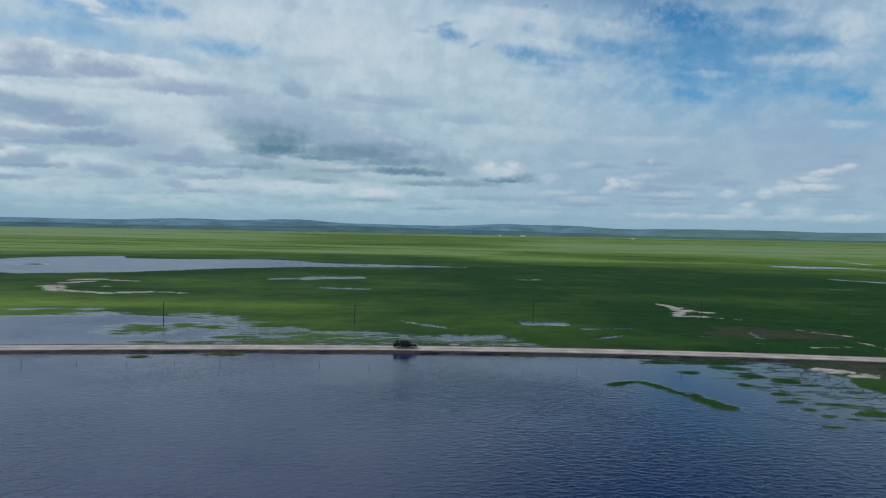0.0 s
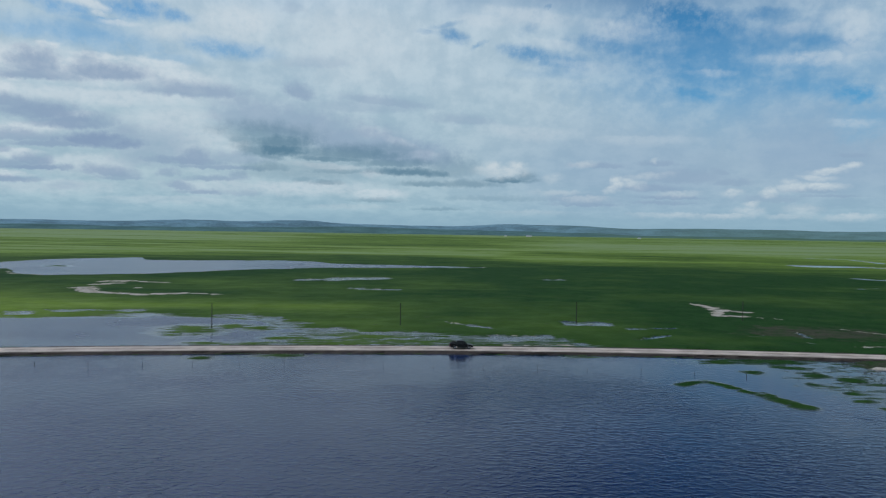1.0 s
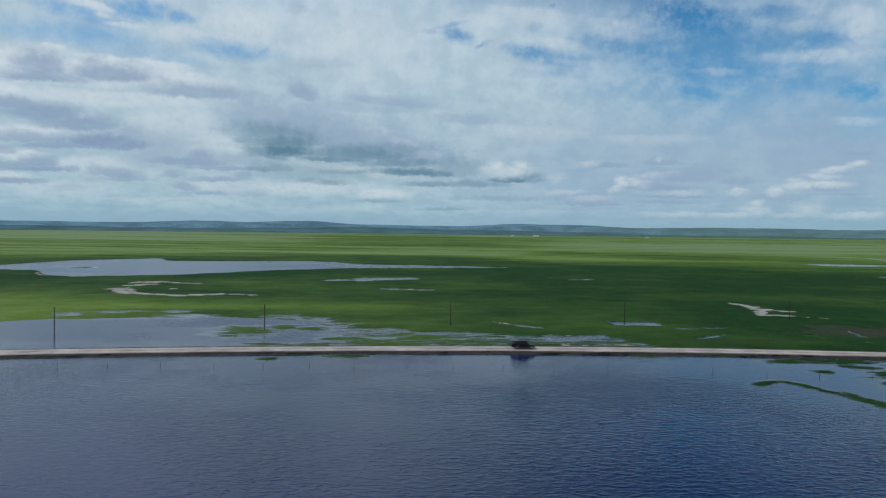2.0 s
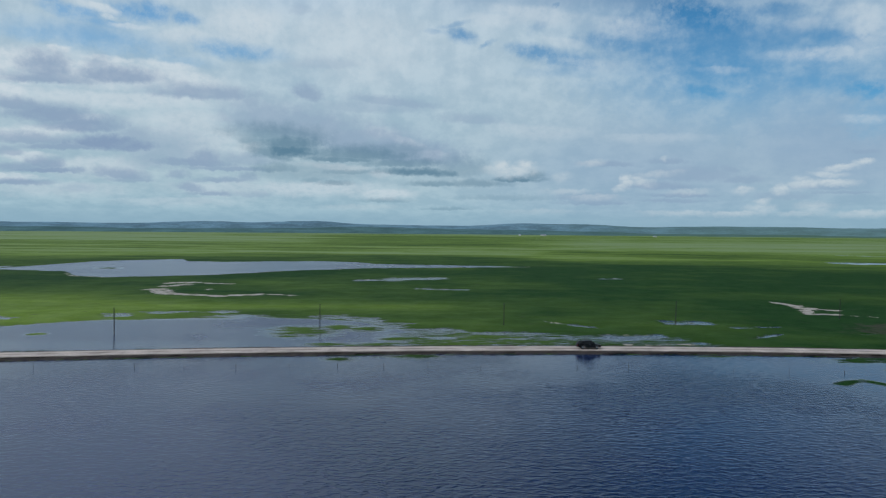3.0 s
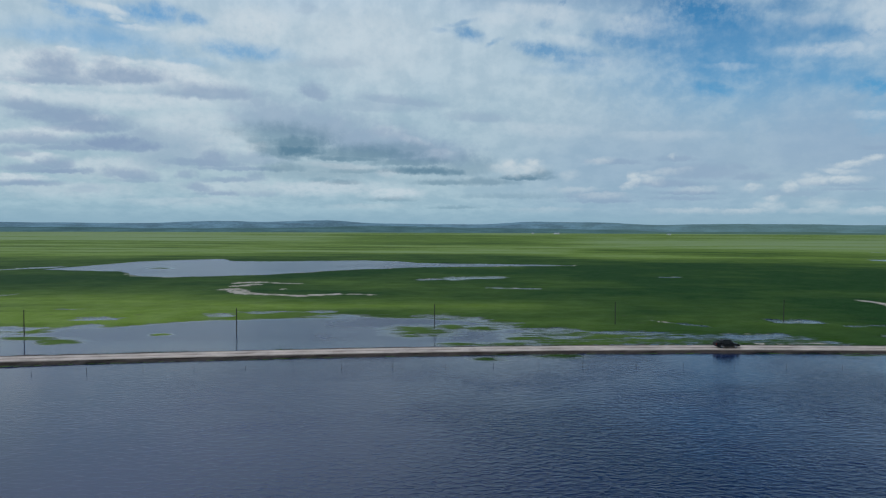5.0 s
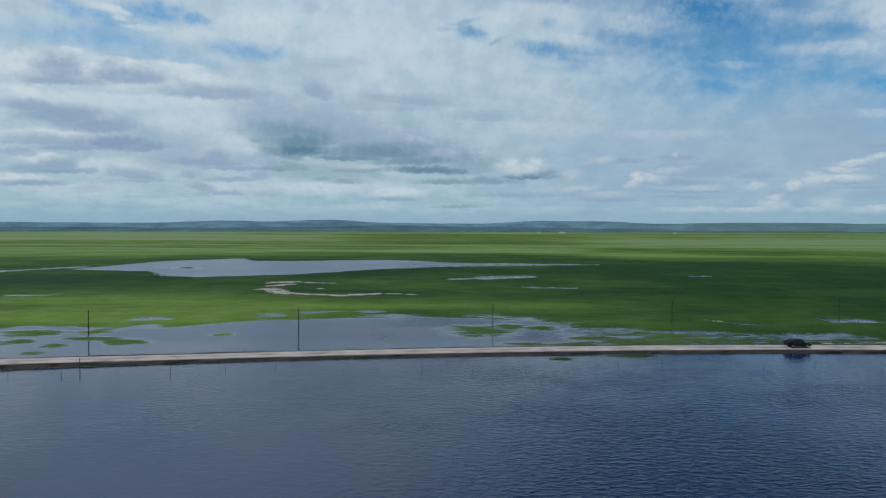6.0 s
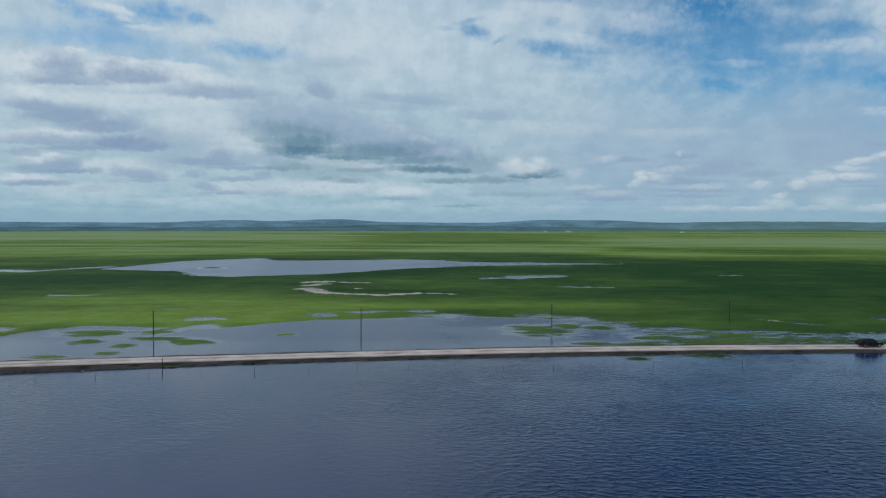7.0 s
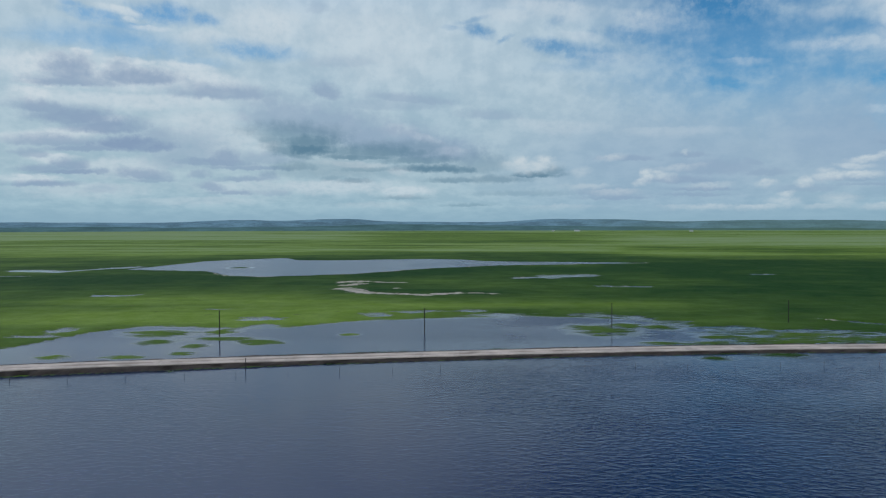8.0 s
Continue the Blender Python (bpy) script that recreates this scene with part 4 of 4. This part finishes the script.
def slab(bm, outline, y0, y1):
    """A side outline (x, z) given thickness across the car."""
    lo = [bm.verts.new((x, y0, z)) for x, z in outline]
    hi = [bm.verts.new((x, y1, z)) for x, z in outline]
    bm.faces.new(lo), bm.faces.new(hi[::-1])
    n = len(lo)
    for i in range(n):
        bm.faces.new((lo[i], hi[i], hi[(i + 1) % n], lo[(i + 1) % n]))
    bmesh.ops.recalc_face_normals(bm, faces=bm.faces)


def arch(cx, r, n=9):
    return [(cx + r * math.cos(math.pi * k / (n - 1)), 0.42 + r * math.sin(math.pi * k / (n - 1))) for k in range(n)]


def pickup_truck():
    car = tagged(new("pickup_truck"), "dark crew-cab pickup truck on the dirt causeway road", "pickup truck")
    FW, RW, WR = 1.68, -1.50, 0.40
    bm = bmesh.new()
    outline = [(-2.62, 0.55), (-2.66, 0.62), (-2.64, 1.20), (-2.50, 1.24), (-1.34, 1.22), (-1.3, 1.10), (1.20, 1.10), (2.05, 1.05), (2.50, 0.96), (2.60, 0.80), (2.60, 0.55), (2.45, 0.42)]
    outline += arch(FW, 0.50) + arch(RW, 0.50) + [(-2.3, 0.42)]
    slab(bm, outline, -0.93, 0.93)
    bmesh.ops.bevel(bm, geom=[e for e in bm.edges if abs(e.verts[0].co.y) == abs(e.verts[1].co.y) and min(v.co.z for v in e.verts) > 0.9 and abs(e.verts[0].co.y - e.verts[1].co.y) < 0.01], offset=0.07, segments=3, affect="EDGES")
    part("body", bm, PAINT, car)
    bm = bmesh.new()
    ring = lambda x0, x1, w, z: [bm.verts.new(c) for c in ((x0, -w, z), (x1, -w, z), (x1, w, z), (x0, w, z))]
    rings = [ring(-1.34, 1.34, 0.90, 1.09), ring(-1.12, 0.66, 0.74, 1.80), ring(-1.00, 0.50, 0.66, 1.90)]
    for lo, hi in zip(rings[:-1], rings[1:]):
        for k in range(4):
            bm.faces.new((lo[k], lo[(k + 1) % 4], hi[(k + 1) % 4], hi[k]))
    bm.faces.new(rings[-1])
    bmesh.ops.recalc_face_normals(bm, faces=bm.faces)
    bmesh.ops.bevel(bm, geom=[e for e in bm.edges if max(v.co.z for v in e.verts) > 1.2], offset=0.06, segments=3, affect="EDGES")
    cab = part("cab", bm, PAINT, car)

    def pane(name, pts, out):
        b = bmesh.new()
        f = b.faces.new([b.verts.new(p) for p in pts])
        g = bmesh.ops.extrude_face_region(b, geom=[f])
        for v in g["geom"]:
            if isinstance(v, bmesh.types.BMVert):
                v.co += Vector(out)
        bmesh.ops.recalc_face_normals(b, faces=b.faces)
        part(name, b, GLASS, cab)
    for sgn in (-1, 1):
        def on(x, z):
            return (x, sgn * (0.90 - 0.16 * (z - 1.09) / 0.71 - 0.005), z)
        pane("side_window", [on(0.06, 1.18), on(1.04, 1.18), on(0.60, 1.70), on(0.06, 1.70)], (0, 0.015 * sgn, 0))
        pane("side_window", [on(-1.14, 1.18), on(-0.06, 1.18), on(-0.06, 1.70), on(-1.02, 1.70)], (0, 0.015 * sgn, 0))
    pane("windscreen", [(1.26, -0.78, 1.18), (1.26, 0.78, 1.18), (0.77, 0.66, 1.70), (0.77, -0.66, 1.70)], (0.02, 0, 0.02))
    pane("rear_window", [(-1.30, -0.7, 1.26), (-1.30, 0.7, 1.26), (-1.17, 0.62, 1.70), (-1.17, -0.62, 1.70)], (-0.02, 0, 0))
    # the load bed: its cover, tailgate and the hoop behind the cab
    bm = bmesh.new()
    box(bm, -2.58, -1.38, -0.84, 0.84, 1.20, 1.27, 0.02)
    part("bed_cover", bm, PLASTIC, car)
    bm = bmesh.new()
    box(bm, -2.70, -2.64, -0.80, 0.80, 0.68, 1.20, 0.02)
    part("tailgate", bm, PAINT, car)
    bm = bmesh.new()
    for sgn in (-1, 1):
        tube(bm, (-1.50, sgn * 0.80, 1.20), (-1.46, sgn * 0.66, 1.72), 0.05, 0.05, 8)
        tube(bm, (-1.40, sgn * 0.66, 1.72), (-2.45, sgn * 0.80, 1.26), 0.09, 0.07, 8)
        tube(bm, (-1.40, sgn * 0.72, 1.48), (-2.10, sgn * 0.80, 1.26), 0.08, 0.06, 8)
    tube(bm, (-1.46, -0.68, 1.72), (-1.46, 0.68, 1.72), 0.05, 0.05, 8)
    part("sports_bar", bm, PLASTIC, car)
    for name, x0, x1, z0, z1 in (("front_bumper", 2.50, 2.70, 0.42, 0.66), ("rear_bumper", -2.76, -2.60, 0.46, 0.64)):
        bm = bmesh.new()
        box(bm, x0, x1, -0.90, 0.90, z0, z1, 0.04)
        part(name, bm, PLASTIC, car)
    bm = bmesh.new()
    for k in range(4):
        box(bm, 2.585, 2.63, -0.55, 0.55, 0.70 + 0.065 * k, 0.735 + 0.065 * k)
    part("grille", bm, PLASTIC, car)
    for sgn in (-1, 1):
        for name, x0, x1, w0, w1, z0, z1, mat in (("headlight", 2.40, 2.60, 0.62, 0.90, 0.80, 0.96, LAMP), ("tail_light", -2.68, -2.60, 0.76, 0.94, 0.78, 1.12, RED_LENS), ("door_mirror", 0.98, 1.14, 0.92, 1.14, 1.14, 1.32, PLASTIC)):
            bm = bmesh.new()
            box(bm, x0, x1, min(sgn * w0, sgn * w1), max(sgn * w0, sgn * w1), z0, z1, 0.02)
            part(name, bm, mat, car)
        for hx in (0.02, -1.10):
            bm = bmesh.new()
            box(bm, hx, hx + 0.18, sgn * 0.945 - 0.02, sgn * 0.945 + 0.02, 0.98, 1.015, 0.008)
            part("door_handle", bm, ALLOY, car)
        bm = bmesh.new()
        box(bm, -0.95, 1.12, sgn * 0.92 - 0.07, sgn * 0.92 + 0.07, 0.36, 0.42, 0.02)
        part("side_step", bm, PLASTIC, car)
        for wx in (FW, RW):
            wheel = new("wheel")
            wheel.parent = car
            wheel.location = (wx, sgn * 0.80, WR)
            bm = bmesh.new()
            tube(bm, (0, -0.13, 0), (0, 0.13, 0), WR, WR, 28)
            bmesh.ops.bevel(bm, geom=[e for e in bm.edges if abs(e.verts[0].co.y - e.verts[1].co.y) < 0.01], offset=0.04, segments=2, affect="EDGES")
            part("tyre", bm, RUBBER, wheel)
            bm = bmesh.new()
            tube(bm, (0, -0.135, 0), (0, 0.135, 0), 0.23, 0.23, 20)
            part("rim", bm, ALLOY, wheel)
    car.scale = (0.93, 0.93, 0.93)
    return car


car = pickup_truck()
CAR_X = 45.0
car.matrix_basis = pose(CAR_X, float(shore(np.array(CAR_X))) + 3.6, ROAD_Z + 0.035, 0, 0, 2.0) @ Matrix.Diagonal((0.93, 0.93, 0.93, 1))


# ---- white farm buildings far out on the plain ----
WHITEWASH = material("whitewashed_wall", (0.72, 0.71, 0.68), 0.9, vary=0.1, scale=0.3)
TIN_ROOF = material("grey_tin_roof", (0.32, 0.33, 0.34), 0.6, vary=0.2, scale=0.4)


def farm_building(x, y, long, deep, tall, turn):
    house = tagged(new("farm_building"), "low whitewashed farm building far out on the plain", "building", "far farm buildings")
    bm = bmesh.new()
    box(bm, -long / 2, long / 2, -deep / 2, deep / 2, -1, tall)
    part("wall", bm, WHITEWASH, house)
    bm = bmesh.new()
    slab(bm, [(-deep / 2 - 0.4, tall), (deep / 2 + 0.4, tall), (0, tall + deep * 0.3)], -long / 2 - 0.3, long / 2 + 0.3)
    bmesh.ops.rotate(bm, cent=(0, 0, 0), matrix=Matrix.Rotation(radians(90), 3, "Z"), verts=bm.verts)
    part("roof", bm, TIN_ROOF, house)
    z = float(height_and_cover(np.array([x]), np.array([y]))[0][0])
    house.matrix_basis = pose(x, y, z, 0, 0, turn)


farm_building(529, 3265, 26, 9, 4.2, 4)
farm_building(416, 3290, 11, 7, 3.6, -10)
farm_building(1010, 3050, 14, 8, 3.6, 8)


# ---- reeds, stones ----
REED = material("green_marsh_grass", (0.030, 0.074, 0.016), 0.85, vary=0.4, scale=0.25, spec=0.1)
STONE = material("grey_brown_stones", (0.035, 0.036, 0.030), 0.9, vary=0.4, scale=0.8)


def tufts(name, label, want, xr, yr, keep, tall, spread, seed):
    """Clumps of upright blades wherever keep(x, y, z) allows."""
    rs = np.random.RandomState(seed)
    x, y = rs.uniform(*xr, want), rs.uniform(*yr, want)
    z = height_and_cover(x, y)[0]
    ok = keep(x, y, z)
    x, y, z = x[ok], y[ok], z[ok]
    blades = 6
    n = len(x) * blades
    bx, by = np.repeat(x, blades) + rs.normal(0, spread, n), np.repeat(y, blades) + rs.normal(0, spread, n)
    bz = np.repeat(z, blades)
    h, turn, w = rs.uniform(*tall, n) + np.maximum(0, -bz), rs.uniform(0, 2 * math.pi, n), rs.uniform(0.03, 0.07, n)
    lean = rs.normal(0, 0.18, (n, 2))
    a = np.stack((bx - w * np.cos(turn), by - w * np.sin(turn), bz - 0.03), 1)
    b = np.stack((bx + w * np.cos(turn), by + w * np.sin(turn), bz - 0.03), 1)
    c = np.stack((bx + lean[:, 0], by + lean[:, 1], bz + h), 1)
    pts = np.stack((a, b, c), 1).reshape(-1, 3)
    me = bpy.data.meshes.new(name)
    me.from_pydata(pts.tolist(), [], np.arange(n * 3).reshape(-1, 3).tolist())
    me.materials.append(REED)
    tagged(new(name, me), label, "grass", kind="stuff")


def stony(count, seed):
    rs = np.random.RandomState(seed)
    bm = bmesh.new()
    bmesh.ops.create_icosphere(bm, subdivisions=1, radius=1)
    unit, sides = [tuple(v.co) for v in bm.verts], [tuple(v.index for v in f.verts) for f in bm.faces]
    bm.free()
    points, faces = [], []
    x, y = rs.uniform(108, 150, count), rs.uniform(92, 134, count)
    rim = marsh_rim(x, y)
    z = height_and_cover(x, y)[0]
    for k in range(count):
        if not (-4.5 < rim[k] < 2.0 and -0.25 < z[k] < 0.25 and y[k] < shore(x[k]) + 0.5):
            continue
        r = rs.uniform(0.04, 0.10)
        at, lumps = len(points), rs.normal(1, 0.16, 12)
        points += [(x[k] + c[0] * r * f * 1.3, y[k] + c[1] * r * f, z[k] + 0.3 * r + c[2] * r * f * 0.8) for c, f in zip(unit, lumps)]
        faces += [tuple(at + n for n in f) for f in sides]
    me = bpy.data.meshes.new("shore_stones")
    me.from_pydata(points, [], faces)
    me.materials.append(STONE)
    tagged(new("shore_stones", me), "dark stones scattered along the marshy shore", "stones", kind="stuff")


def in_lake_marsh(x, y, z):
    return (y < shore(x) + 0.3) & (z > 0.03) & (z < 0.16)


tufts("weed_beds", "low green weeds on the islets and shallows of the lake", 30000, (-20, 140), (84, 136), in_lake_marsh, (0.04, 0.13), 0.3, 4)
tufts("verge_grass", "rough grass along the road verges", 30000, (-165, 170), (100, 150), lambda x, y, z: (np.abs(y - shore(x) - 8.3) < 1.0) & (value_noise(x, y, 9, 3, 0.6, 5.2) > 0.0), (0.25, 0.55), 0.3, 6)
stony(3000, 8)
